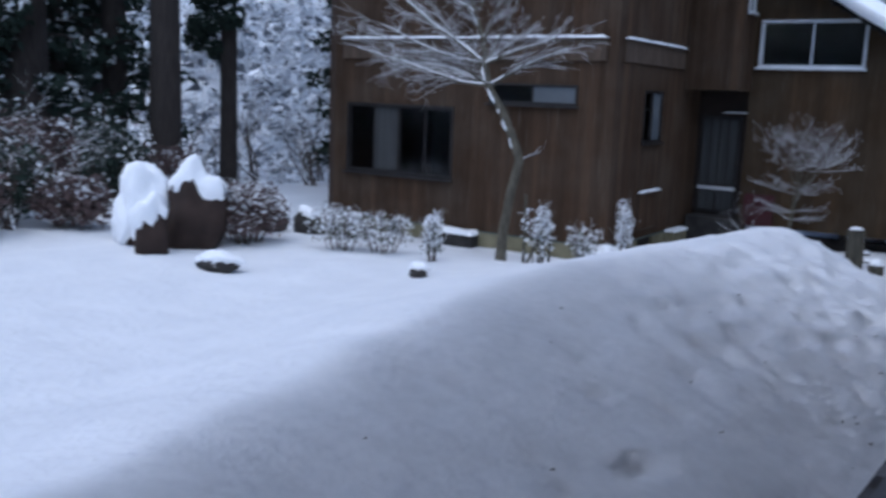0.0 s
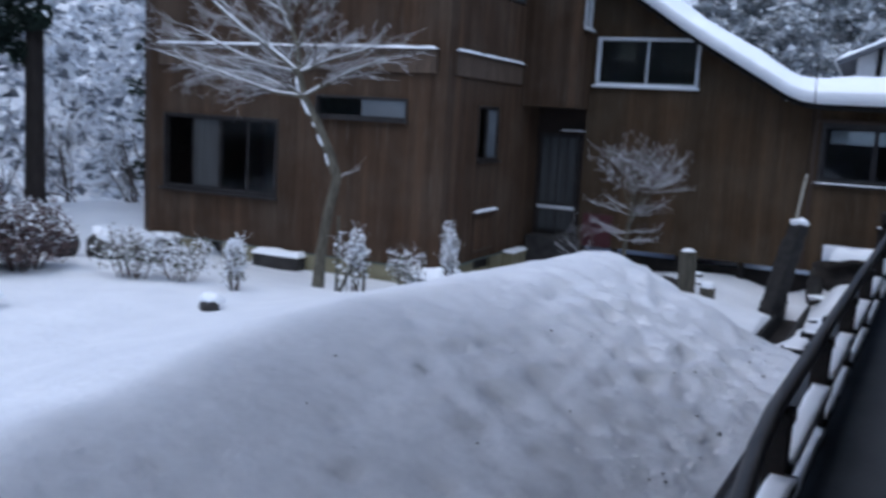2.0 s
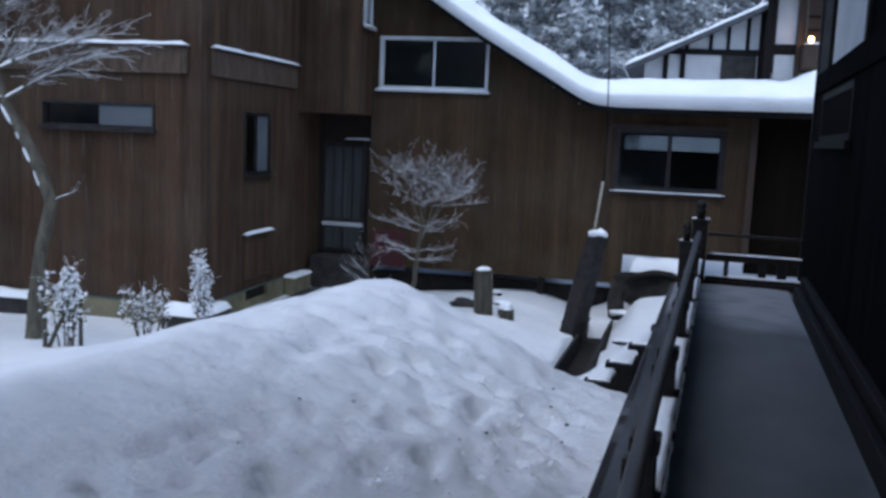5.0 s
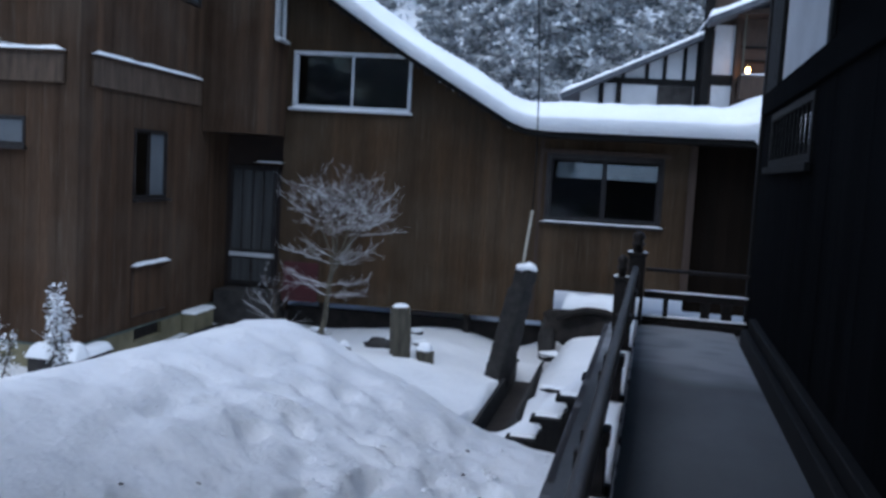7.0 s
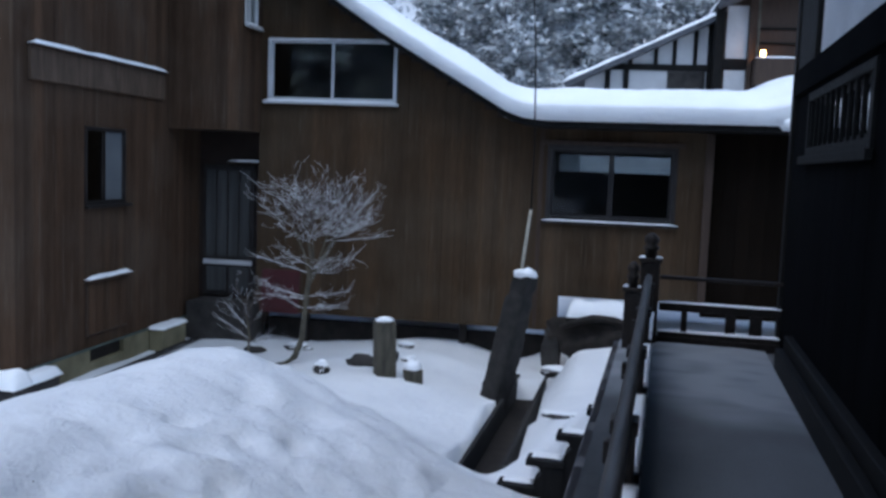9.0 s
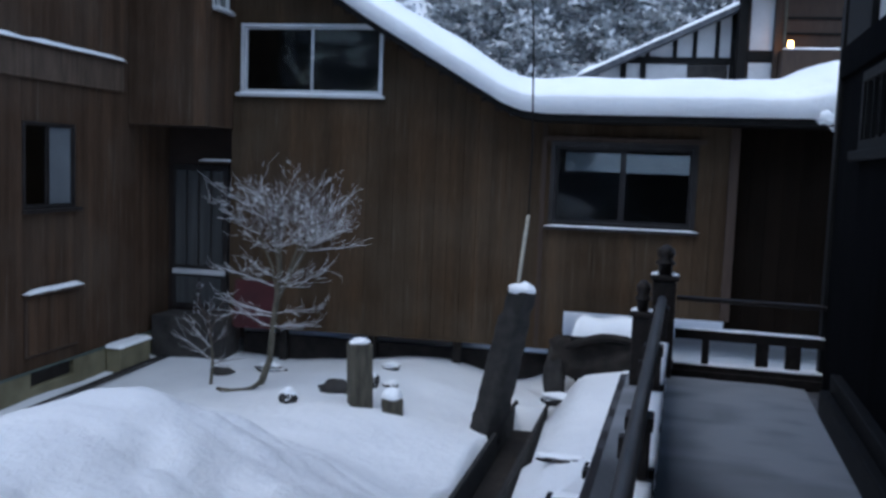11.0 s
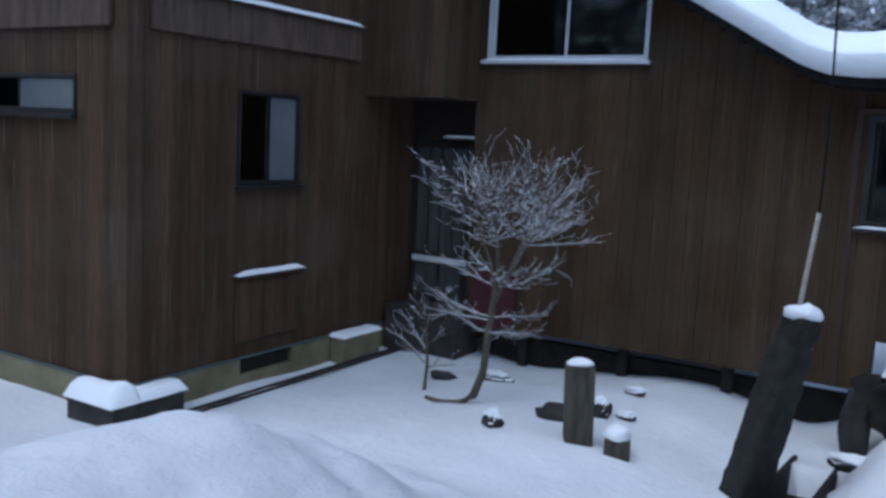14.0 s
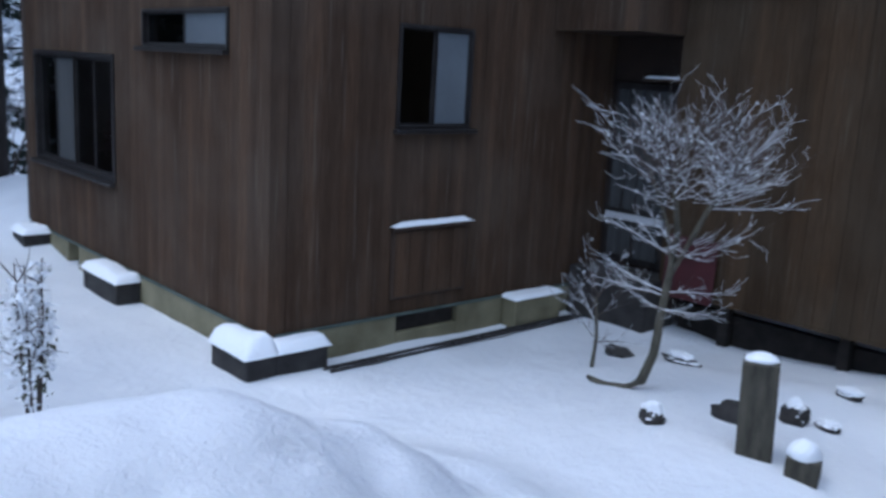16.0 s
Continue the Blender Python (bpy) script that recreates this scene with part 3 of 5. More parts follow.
corner = snowy_block(-8.05, -7.36, 16.1, 16.418, -1.7, -1.20, STONE, "dark L-shaped stone block with snow at the house corner", 0.19)
cm = Matrix.Translation((7.705, -16.259, 1.7))
part("block", box(-7.56, -7.36, 16.42, 17.0, -1.7, -1.20, 0.015), STONE, corner, "", False, cm)
snow_slab(-7.6, -7.33, 16.36, 17.03, -1.199, 0.10, "snow_cap", corner, "rounded cap of snow", 0.35, 0.06).matrix_basis = cm
snowy_block(-11.5, -10.45, 16.12, 16.415, -1.6, -1.16, STONE, "dark stone block with snow cap at the front wall")
snowy_block(-14.1, -13.6, 16.05, 16.415, -1.6, -1.12, STONE, "dark stone block with snow cap at the front wall")
snowy_block(-7.56, -7.34, 19.62, 20.42, -1.75, -1.1, CONCRETE, "mossy concrete block with snow cap beside the footing", 0.045)
for dx, r in ((0.34, 0.022), (0.45, 0.018)):
    pipe = rod("drain_pipe", (XE + dx, 16.9, gz(XE + dx, 16.9) + 0.015), (XE + dx - 0.05, 20.9, gz(XE + dx, 20.9) + 0.02), r, r, STONE, None)
    tagged(pipe, "dark thin pipe lying in the snow along the footing", "pipe")

v, f = [], []
for j in range(61):
    for i in range(7):
        x, y = XE + 0.06 + 0.05 * i, YA + 0.5 + 0.066 * j
        v.append((x, y, gz(x, y) - 0.004 + 0.035 * noise.noise((x * 6, y * 2.2, 3)) - 0.012 * abs(i - 2.5)))
for j in range(60):
    for i in range(6):
        a = j * 7 + i
        f.append((a, a + 1, a + 8, a + 7))
tagged(raw("bare_earth", v, f, MOSSY, None, "", True), "strip of bare earth along the footing", "earth", "", "structure")

# bay over the entrance
bay = part("bay", box(XE + 0.001, -6.40, 20.24, 23, 2.03, 2.08), UNDER, house, "closed bay jutting out above the entrance")
board_wall("bay_wall", house, (XE + 0.03, 20.24), 0, 1.18, 2.02, 6.6, [], BROWN, 0.2, 0.1, "bay front of brown boards")
board_wall("bay_wall", house, (-6.40, 20.24), 90, 0.84, 2.02, 6.6, [(0.10, 0.60, 3.68, 4.75)], BROWN, 0.2, 0.1, "bay side of brown boards")
window("window", house, (-6.40, 20.24), 90, 0.10, 0.60, 3.68, 4.75, 2, ALU, "narrow bay window with snowy sill", 0.03, True, [FROST, GLASS], 0.03)
bay_top = part("bay_top", box(XE + 0.001, -6.38, 20.2, 23, 6.601, 6.75), TILE, house)

# ---- brown house: low wing with sloping roof ----
ROOF_LINE = ((-6.6, 5.03), (-5.48, 4.32), (-4.16, 3.46), (-2.26, 2.36), (-2.01, 2.265), (-1.66, 2.23), (-0.8, 2.23), (2.4, 2.25), (6, 2.27))


def roof_z(x):
    for (a, p), (b2, q) in zip(ROOF_LINE, ROOF_LINE[1:]):
        if x <= b2:
            return p + (q - p) * (x - a) / (b2 - a)
    return ROOF_LINE[-1][1]


B0 = -6.40
WING_HOLES = [(-6.26 - B0, -4.09 - B0, 2.55, 3.565), (-1.63 - B0, 0.35 - B0, 0.81, 1.99)]
board_wall("wall", house, (B0, YB), 0, 5.04, -0.95, lambda u: roof_z(u + B0) + 0.03, [WING_HOLES[0]] + [(-1.63 - B0, 6, 0.81, 1.99)], BROWN_OLIVE, 0.2, 0.14, "wing wall of brown upright boards")
board_wall("wall", house, (-1.36, YB), 0, 2.12, -0.39, 2.24, [(-0.4, 1.71, 0.81, 1.99)], BROWN_OLIVE, 0.2, 0.14, "wing wall of brown upright boards")
# Brown boards again, with the recess's shade painted into the tones.
board_wall("wall", house, (0.84, YB + 0.12), 0, 2.6, -0.60, 2.24, [], SHADED_BROWN, 0.22, 0.14, "recessed brown board wall, shade put in its colour")
part("corner_post", box(0.76, 0.88, YB - 0.03, YB + 0.1, -0.39, 2.23, 0.005), BROWN_TRIM, house)
part("seam_board", box(-1.755, -1.69, YB - 0.04, YB - 0.026, -0.95, 2.25, 0.004), BROWN_TRIM, house)
window("window", house, (B0, YB), 0, *WING_HOLES[0], 2, ALU, "broad aluminium window high on the wing", 0.045)
window("window", house, (B0, YB), 0, *WING_HOLES[1], 2, DARK_ALU, "wide window with snowy sill on the wing", 0.07)
part("window_hood", box(WING_HOLES[1][0] - 0.1, WING_HOLES[1][1] + 0.1, -0.07, -0.026, 1.993, 2.06, 0.005), BROWN_TRIM, house, "", False, pose(B0, YB, 0))
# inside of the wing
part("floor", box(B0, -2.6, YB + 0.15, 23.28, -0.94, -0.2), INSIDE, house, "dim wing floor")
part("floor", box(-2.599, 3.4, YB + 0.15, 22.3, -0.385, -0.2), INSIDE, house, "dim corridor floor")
board_wall("wall", house, (3.4, 22.4), 180, 6.0, -0.39, 2.25, [(2.9, 4.9, 1.58, 1.86)], BROWN, 0.3, 0.09, "back wall of the corridor")
board_wall("wall", house, (-2.6, 23.4), 180, 5.1, -0.95, lambda u: roof_z(-2.6 - u) + 0.02, [], BROWN, 0.3, 0.12, "back wall of the wing")
part("pane", box(-1.5, 0.5, 22.33, 22.336, 1.58, 1.86), DIM_GLASS, house).visible_shadow = False
part("wall", box(3.4, 3.52, YB + 0.2, 22.4, -0.39, 2.22), UNDER, house, "plain end wall of the wing")
part("partition", box(-2.7, -2.6, YB + 0.15, 23.3, -0.2, 2.6), INSIDE, house)
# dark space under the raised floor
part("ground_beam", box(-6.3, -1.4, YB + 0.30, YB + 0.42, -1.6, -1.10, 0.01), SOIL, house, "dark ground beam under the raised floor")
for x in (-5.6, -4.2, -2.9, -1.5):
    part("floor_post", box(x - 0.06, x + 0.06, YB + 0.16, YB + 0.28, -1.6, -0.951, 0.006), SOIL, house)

# sloping roof and its snow
NROOF = 60


def roof_strip(name, y0, y1, lift, thick_of, material, parent, label, rounded=0.0, wob=0.0):
    """A roof layer that follows the roof line, from the eave at y0 back to y1."""
    cols = [-6.38 + (2.42 + 6.38) * k / NROOF for k in range(NROOF + 1)]
    rows = [0.0, 0.02, 0.05, 0.1, 0.18, 0.3, 0.48, 0.75, 1.6, 1.0]
    verts, faces = [], []
    for x in cols:
        depth = (y1 if x < -2.5 else 22.75) - y0
        for d in rows[:-1] + [depth]:
            t = thick_of(x, d)
            z = roof_z(x) + lift
            if rounded:
                k = min(1.0, (d + 0.001) / rounded)
                t *= math.sqrt(max(0.0, 1 - (1 - k) ** 2)) * 0.75 + 0.25
            dx = wob * noise.noise((x * 2, d * 3, 2))
            verts.append((x, y0 + d + dx - 0.05 * (d in (0.02, 0.05)) * (wob > 0), z + t + wob * noise.noise((x * 3, d * 2, 7))))
        for d in rows[:-1] + [depth]:
            verts.append((x, y0 + d + (wob * noise.noise((x * 2.5, 0, 5)) if d < 0.1 else 0), roof_z(x) + lift))
    r = len(rows)
    w = 2 * r
    for i in range(NROOF):
        for j in range(r - 1):
            a, b2 = i * w + j, (i + 1) * w + j
            faces.append((a, b2, b2 + 1, a + 1))
            faces.append((a + r, a + r + 1, b2 + r + 1, b2 + r))
        a, b2 = i * w, (i + 1) * w
        faces.append((a, a + r, b2 + r, b2))
        faces.append((a + r - 1, b2 + r - 1, b2 + 2 * r - 1, a + 2 * r - 1))
    for a in (0, NROOF * w):
        for j in range(r - 1):
            q = (a + j, a + j + 1, a + r + j + 1, a + r + j)
            faces.append(q if a == 0 else q[::-1])
    return raw(name, verts, faces, material, parent, label, rounded > 0)


low_roof = roof_strip("roof", 20.42, 23.9, 0.0, lambda x, d: 0.09, BLACK_TRIM, house, "low sloping roof of the wing")


def snow_depth(x, d):
    rise = 0.30 * smooth01(1.3, 2.2, x)
    return 0.49 + 0.08 * d * smooth01(-2.2, -1.2, x) + rise * 0.9 + 0.05 * noise.noise((x * 1.1, d, 3))


roof_strip("snow_load", 20.36, 23.9, 0.092, snow_depth, SNOW, low_roof, "thick rounded layer of snow", 0.75, 0.025)
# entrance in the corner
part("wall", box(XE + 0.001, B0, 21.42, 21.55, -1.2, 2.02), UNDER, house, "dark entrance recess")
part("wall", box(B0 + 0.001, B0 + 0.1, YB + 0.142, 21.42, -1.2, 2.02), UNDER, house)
part("door_step", box(XE + 0.1, B0 + 0.05, 20.75, 21.4, -1.6, -0.82, 0.02), STONE, house, "dark stone entrance step")
door = part("door", box(-7.50, -6.58, 21.36, 21.41, -0.78, 1.46, 0.004), DARK_ALU, house, "sliding door with tall grey slats")
for k in range(4):
    a = -7.44 + 0.205 * k
    part("slat_pane", box(a, a + 0.17, 21.335, 21.357, -0.1, 1.38, 0.004), CURTAIN, door)
part("middle_rail", box(-7.48, -6.60, 21.32, 21.358, -0.24, -0.16, 0.004), ALU, door)
for k in range(2):
    part("lower_panel", box(-7.42 + 0.41 * k, -7.07 + 0.41 * k, 21.335, 21.357, -0.7, -0.28, 0.004), CURTAIN, door)
part("shelf", box(-7.0, -6.42, 21.2, 21.4, 1.5, 1.53, 0.004), BROWN_TRIM, house)
snow_slab(-7.0, -6.42, 21.2, 21.36, 1.531, 0.03, "shelf_snow", house, "dusting of snow")

# ---- raised walkway ----
DECK = -0.09
ASKEW = pose(-1.378, -0.297, 0, 0, 0, -3.9)
deck = thing("walkway", "raised timber walkway with dusting of snow", "walkway", ASKEW, "", "structure")
part("side_beam", box(-0.30, -0.22, -4, 16.5, -0.36, DECK - 0.031, 0.01), RAIL_WOOD, deck)
part("side_beam", box(1.22, 1.30, -4, 16.5, -0.36, DECK - 0.031, 0.01), RAIL_WOOD, deck)
part("end_beam", box(-0.22, 1.36, 16.5, 16.6, -0.36, DECK + 0.05, 0.01), RAIL_WOOD, deck)
y = -4.0
while y < 16.45:
    w = 0.19
    ob = new("plank", plank_mesh(w, 1.58, 0.03, DECK_WOOD))
    ob.parent = deck
    ob.matrix_basis = pose(-0.30, y + w / 2, DECK - 0.03 - random.uniform(0, 0.003), 0, 90, 0) @ pose(0, 0, 0, 0, 0, 90)
    y += w + 0.003
for y in range(-3, 17, 2):
    part("support_post", box(-0.29, -0.17, y - 0.06, y + 0.06, -1.9, -0.361, 0.008), RAIL_WOOD, deck)
# thin wind-blown snow on the boards
nx, ny = 16, 200
v, f = [], []
for j in range(ny + 1):
    for i in range(nx + 1):
        x, y = -0.24 + 1.40 * i / nx, -4 + 20.42 * j / ny
        edge = min(1.0, min(i, nx - i) / 2.0)
        v.append((x, y, DECK - 0.003 + edge * (0.010 + 0.006 * noise.noise((x * 4, y * 2.5, 3)) + 0.004 * noise.noise((x * 20, y * 20, 3)))))
for j in range(ny):
    for i in range(nx):
        a = j * (nx + 1) + i
        f.append((a, a + 1, a + nx + 2, a + nx + 1))
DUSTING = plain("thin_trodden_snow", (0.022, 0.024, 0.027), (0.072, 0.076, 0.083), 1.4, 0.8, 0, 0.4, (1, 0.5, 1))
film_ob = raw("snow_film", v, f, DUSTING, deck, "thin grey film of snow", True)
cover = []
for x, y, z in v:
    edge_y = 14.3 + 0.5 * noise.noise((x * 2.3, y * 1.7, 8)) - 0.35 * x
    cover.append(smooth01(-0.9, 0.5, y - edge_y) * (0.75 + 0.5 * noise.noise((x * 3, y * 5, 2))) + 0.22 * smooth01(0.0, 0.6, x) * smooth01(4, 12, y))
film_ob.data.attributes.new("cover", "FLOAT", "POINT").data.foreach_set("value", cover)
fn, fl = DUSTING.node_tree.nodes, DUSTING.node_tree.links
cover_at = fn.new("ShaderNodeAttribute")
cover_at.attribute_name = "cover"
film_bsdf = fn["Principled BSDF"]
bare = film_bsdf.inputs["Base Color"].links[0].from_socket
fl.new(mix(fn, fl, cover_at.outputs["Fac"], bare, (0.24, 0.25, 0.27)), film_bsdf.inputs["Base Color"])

# handrail along the walkway
rail = thing("walkway_railing", "dark timber railing with snow lying on its lower rails", "railing", ASKEW)
RAIL_X = ((-4, 0.26), (3, 0.19), (4.5, 0.13), (6, 0.04), (8.5, 0.02), (16.3, 0.015))


def rail_x(y):
    return along(RAIL_X, y)


v, f = [], []
tube(v, f, [(rail_x(y), y, 0.60 + 0.006 * math.sin(y * 1.3)) for y in np.arange(-4, 16.3, 0.5)], [0.036] * 41, 10)
raw("handrail", v, f, HANDRAIL_WOOD, rail, "worn round handrail", True)
posts = [-3.5 + 1.62 * k for k in range(13)]
for a, b2 in zip(posts, posts[1:]):
    for z, w in ((0.30, 0.055), (0.05, 0.05)):
        xm = rail_x((a + b2) / 2) + 0.02
        lo = part("lower_rail", box(xm - w, xm + w, a + 0.055, b2 - 0.055, z - 0.05, z, 0.006), RAIL_WOOD, rail)
        snow_slab(xm - w, xm + w, a + 0.09, b2 - 0.10, z + 0.001, 0.016, "rail_snow", lo, "narrow strip of snow", 0.5)
for y in posts:
    RX = rail_x(y)
    po = part("post", box(RX - 0.05, RX + 0.05, y - 0.05, y + 0.05, -0.5, 0.555, 0.008), RAIL_WOOD, rail)
    part("bracket", box(RX - 0.085, RX - 0.052, y - 0.035, y + 0.035, 0.36, 0.46, 0.008), RAIL_WOOD, po)
    part("saddle", box(RX - 0.06, RX + 0.06, y - 0.07, y + 0.07, 0.50, 0.562, 0.008), RAIL_WOOD, po)


def newel(x, y, w, top, label):
    t = thing("newel_post", label, "post", ASKEW @ pose(x, y, -0.4), "newel posts of the walkway")
    h = top + 0.4
    part("shaft", box(-w, w, -w, w, 0, h - 0.30, 0.012), RAIL_WOOD, t)
    part("collar", box(-w - 0.02, w + 0.02, -w - 0.02, w + 0.02, h - 0.299, h - 0.26, 0.008), RAIL_WOOD, t)
    v, f = [], []
    prof = [(w * 0.62, 0.0), (w * 0.62, 0.08), (w * 0.85, 0.09), (w * 0.85, 0.11), (w * 0.55, 0.13), (w * 0.80, 0.17), (w * 0.78, 0.205), (w * 0.4, 0.235), (w * 0.1, 0.25)]
    tube(v, f, [(0, 0, h - 0.259 + q) for _, q in prof], [r for r, _ in prof], 12)
    part_ob = raw("finial", v, f, RAIL_WOOD, t, "turned onion-shaped finial", True)
    for q, r in ((-0.259, w + 0.018),):
        s = snow_slab(-r, r, -r * 0.2, r, h + q, 0.012, "snow_cap", t, "pinch of snow", 0.6, 0.03)
    return t


newel(0.02, 16.42, 0.095, 1.02, "dark square newel post with onion finial and snow")
newel(-0.13, 16.05, 0.075, 0.76, "shorter dark newel post with finial and snow")

end_rail = thing("end_railing", "dark timber railing across the walkway end with snow", "railing", ASKEW)
for z, hgt, sn in ((0.575, 0.035, 0.0), (0.305, 0.085, 0.010), (0.01, 0.06, 0.02)):
    r = part("rail", box(0.125, 1.36, 16.52, 16.60, z - hgt, z, 0.008), RAIL_WOOD, end_rail)
    if sn:
        snow_slab(0.13, 1.36, 16.52, 16.60, z + 0.001, sn, "rail_snow", r, "strip of snow", 0.8)
for x, w in ((0.38, 0.03), (0.83, 0.05), (1.07, 0.06)):
    part("baluster", box(x - w, x + w, 16.53, 16.59, 0.011, 0.219, 0.006), RAIL_WOOD, end_rail)

# kerb rails along the black wall
kerb = thing("wall_kerb", "two dark timber rails along the wall foot", "kerb", ASKEW)
part("rail", box(1.15, 1.22, -4, 15.6, DECK + 0.0, 0.10, 0.012), BLACK_TRIM, kerb)
part("rail", box(1.23, 1.31, -4, 15.7, DECK + 0.0, 0.20, 0.012), BLACK_TRIM, kerb)

# stair from the yard up to the walkway
stair = thing("garden_stair", "dark timber stair with snow on its treads", "stair", ASKEW)
for k in range(4):
    x1 = -0.10 - 0.243 * k
    z1 = -0.355 - 0.24 * k
    tread = part("tread", box(x1 - 0.30, x1 + 0.03, 14.56, 14.76, z1 - 0.055, z1, 0.008), BLACK_TRIM, stair)
    snow_slab(x1 - 0.26, x1 + 0.0, 14.65, 14.76, z1 + 0.001, 0.016, "tread_snow", tread, "thin snow", 0.4)
    bm = bmesh.new()
    pts = [(x1 - 0.20, z1 - 0.056), (x1 + 0.035, z1 - 0.056), (x1 + 0.035, -1.7), (x1 - 0.22, -1.7), (x1 - 0.23, z1 - 0.19), (x1 - 0.16, z1 - 0.12)]
    va = [bm.verts.new((x, 14.58, z)) for x, z in pts]
    vb = [bm.verts.new((x, 14.9, z)) for x, z in pts]
    bm.faces.new(va), bm.faces.new(vb[::-1])
    for q in range(6):
        bm.faces.new((va[q], vb[q], vb[(q + 1) % 6], va[(q + 1) % 6]))
    part("step_body", bm, BLACK_TRIM, stair)

# ---- black timber building beside the walkway ----
BX = 1.32
barn = thing("black_building", "black timber building with white plaster upper wall", "house", ASKEW)
board_wall("wall", barn, (BX, 16.55), -90, 22.0, -0.6, 2.38, [(0.95, 3.55, 1.80, 2.34)], BLACK, 0.24, 0.14, "black upright board wall")
part("beam", box(BX - 0.06, BX + 0.14, -6, 16.55, 2.381, 2.62, 0.01), BLACK, barn, "black timber beam")
part("wall", box(BX + 0.02, BX + 0.14, 12.81, 16.5, 2.621, 4.6), PLASTER, barn, "white plaster upper wall")
part("wall", box(BX + 0.02, BX + 0.14, -6, 12.80, 2.621, 4.6), BLACK, barn, "black boarded upper wall")
for y in (-4, -1.4, 1.2, 3.8, 6.4, 9.0, 10.3, 12.8):
    part("stud", box(BX - 0.02, BX + 0.018, y - 0.07, y + 0.07, 2.622, 4.6, 0.006), BLACK_TRIM, barn)
part("stud", box(BX - 0.03, BX + 0.018, 15.55, 16.54, 2.622, 4.6, 0.008), BLACK_TRIM, barn)
part("corner_post", box(BX - 0.05, BX + 0.14, 16.551, 16.70, -1.4, 4.6, 0.01), BLACK_TRIM, barn)
part("wall", box(BX + 0.141, BX + 6, 16.57, 16.69, -1.4, 4.6), BLACK, barn, "black end wall")
part("wall", box(BX + 6, BX + 6.14, -6, 16.69, -1.4, 4.6), BLACK, barn, "black far wall")
part("wall", box(BX + 0.141, BX + 6, -6.14, -6, -1.4, 4.6), BLACK, barn, "black end wall")
# Out of view; the eave's reach is set by the shade it throws.
part("roof", box(-0.3, BX + 7, -7, 14.9, 4.601, 4.75), TILE, barn, "unseen wide-eaved tiled roof, added to shade the walkway")
lat = window("window", barn, (BX, 16.55), -90, 0.95, 3.55, 1.80, 2.34, 2, BLACK_TRIM, "dark latticed window", 0.07, False, [GLASS, GLASS], 0.06)
for k in range(11):
    u = 1.09 + 0.232 * k
    part("lattice_bar", box(u - 0.012, u + 0.012, -0.035, -0.01, 1.87, 2.27), BLACK_TRIM, lat)
part("sill", box(0.85, 3.65, -0.09, -0.046, 1.73, 1.798, 0.006), BLACK_TRIM, lat)

# ---- things in the yard ----
def lump(name, c, size, material, seed, parent=None, label="", rough=0.18, cut=None, sub=3, spin=0.0):
    """An uneven boulder."""
    bm = bmesh.new()
    bmesh.ops.create_icosphere(bm, subdivisions=sub, radius=1.0)
    for q in bm.verts:
        p = q.co.copy()
        k = 1 + rough * noise.noise(p * 1.3 + Vector((seed, 0, 0))) + rough * 0.4 * noise.noise(p * 3.7 + Vector((0, seed, 0)))
        q.co = Vector((p.x * size[0], p.y * size[1], p.z * size[2])) * k
        if cut is not None:
            q.co.z = max(q.co.z, cut)
    return part(name, bm, material, parent, label, True, pose(*c, 0, 0, spin))


lump("snow_lump", (1.80, 20.42, 2.36), (0.12, 0.08, 0.10), SNOW, 41, low_roof, "hanging lump of snow", 0.5)
lump("snow_lump", (1.95, 20.45, 2.32), (0.09, 0.07, 0.14), SNOW, 42, low_roof, "hanging lump of snow", 0.5)


def boulder(x, y, size, seed, material, label, cover=0.3, spin=0.0, side=(0, 0), thick=0.06):
    """A stone and the snow that hugs its upper part; cover: the share of its height under snow."""
    t = thing("boulder", label, "rock", pose(x, y, gz(x, y)), "rocks in the yard")
    up = size[2] * 0.62
    lump("stone", (0, 0, up), size, material, seed, t, "", 0.36, None, 3, spin)
    if cover:
        bm = bmesh.new()
        bmesh.ops.create_icosphere(bm, subdivisions=4, radius=1.0)
        for q in bm.verts:
            p = q.co.copy()
            k = 1 + 0.36 * noise.noise(p * 1.3 + Vector((seed, 0, 0))) + 0.144 * noise.noise(p * 3.7 + Vector((0, seed, 0)))
            edge = 1 - 2 * cover + 0.35 * noise.noise(p * 2.2 + Vector((5, seed, 1))) - side[0] * p.x - side[1] * p.y
            m = smooth01(edge - 0.12, edge + 0.22, p.z)
            grow = (0.9 + m * (0.1 + min(thick / size[2], 0.3))) * k
            q.co = Vector((p.x * size[0], p.y * size[1], p.z * size[2])) * grow
        part("snow_cap", bm, SNOW, t, "snow hugging the stone", True, pose(0, 0, up + 0.01, 0, 0, spin))
    return t


boulder(-11.71, 9.88, (0.50, 0.40, 0.74), 1, BROWN_STONE, "large brown boulder with snow on top", 0.22, 30, (0.2, 0.3), 0.09)
boulder(-12.42, 9.49, (0.40, 0.40, 0.76), 2, BROWN_STONE, "tall boulder almost covered in snow", 0.72, 10, (-0.3, -0.2), 0.14)
boulder(-11.61, 9.02, (0.26, 0.24, 0.46), 3, BROWN_STONE, "narrow brown boulder under snow", 0.40, 40, (-0.5, 0.2), 0.10)
boulder(-9.95, 8.80, (0.28, 0.17, 0.13), 4, STONE, "low dark rock half buried in snow", 0.42, 15, (0, 0.4))
boulder(-11.95, 11.89, (0.26, 0.2, 0.26), 5, STONE, "small dark rock with snow", 0.12)
boulder(-11.48, 12.29, (0.3, 0.2, 0.24), 6, STONE, "small dark rock with snow", 0.12)
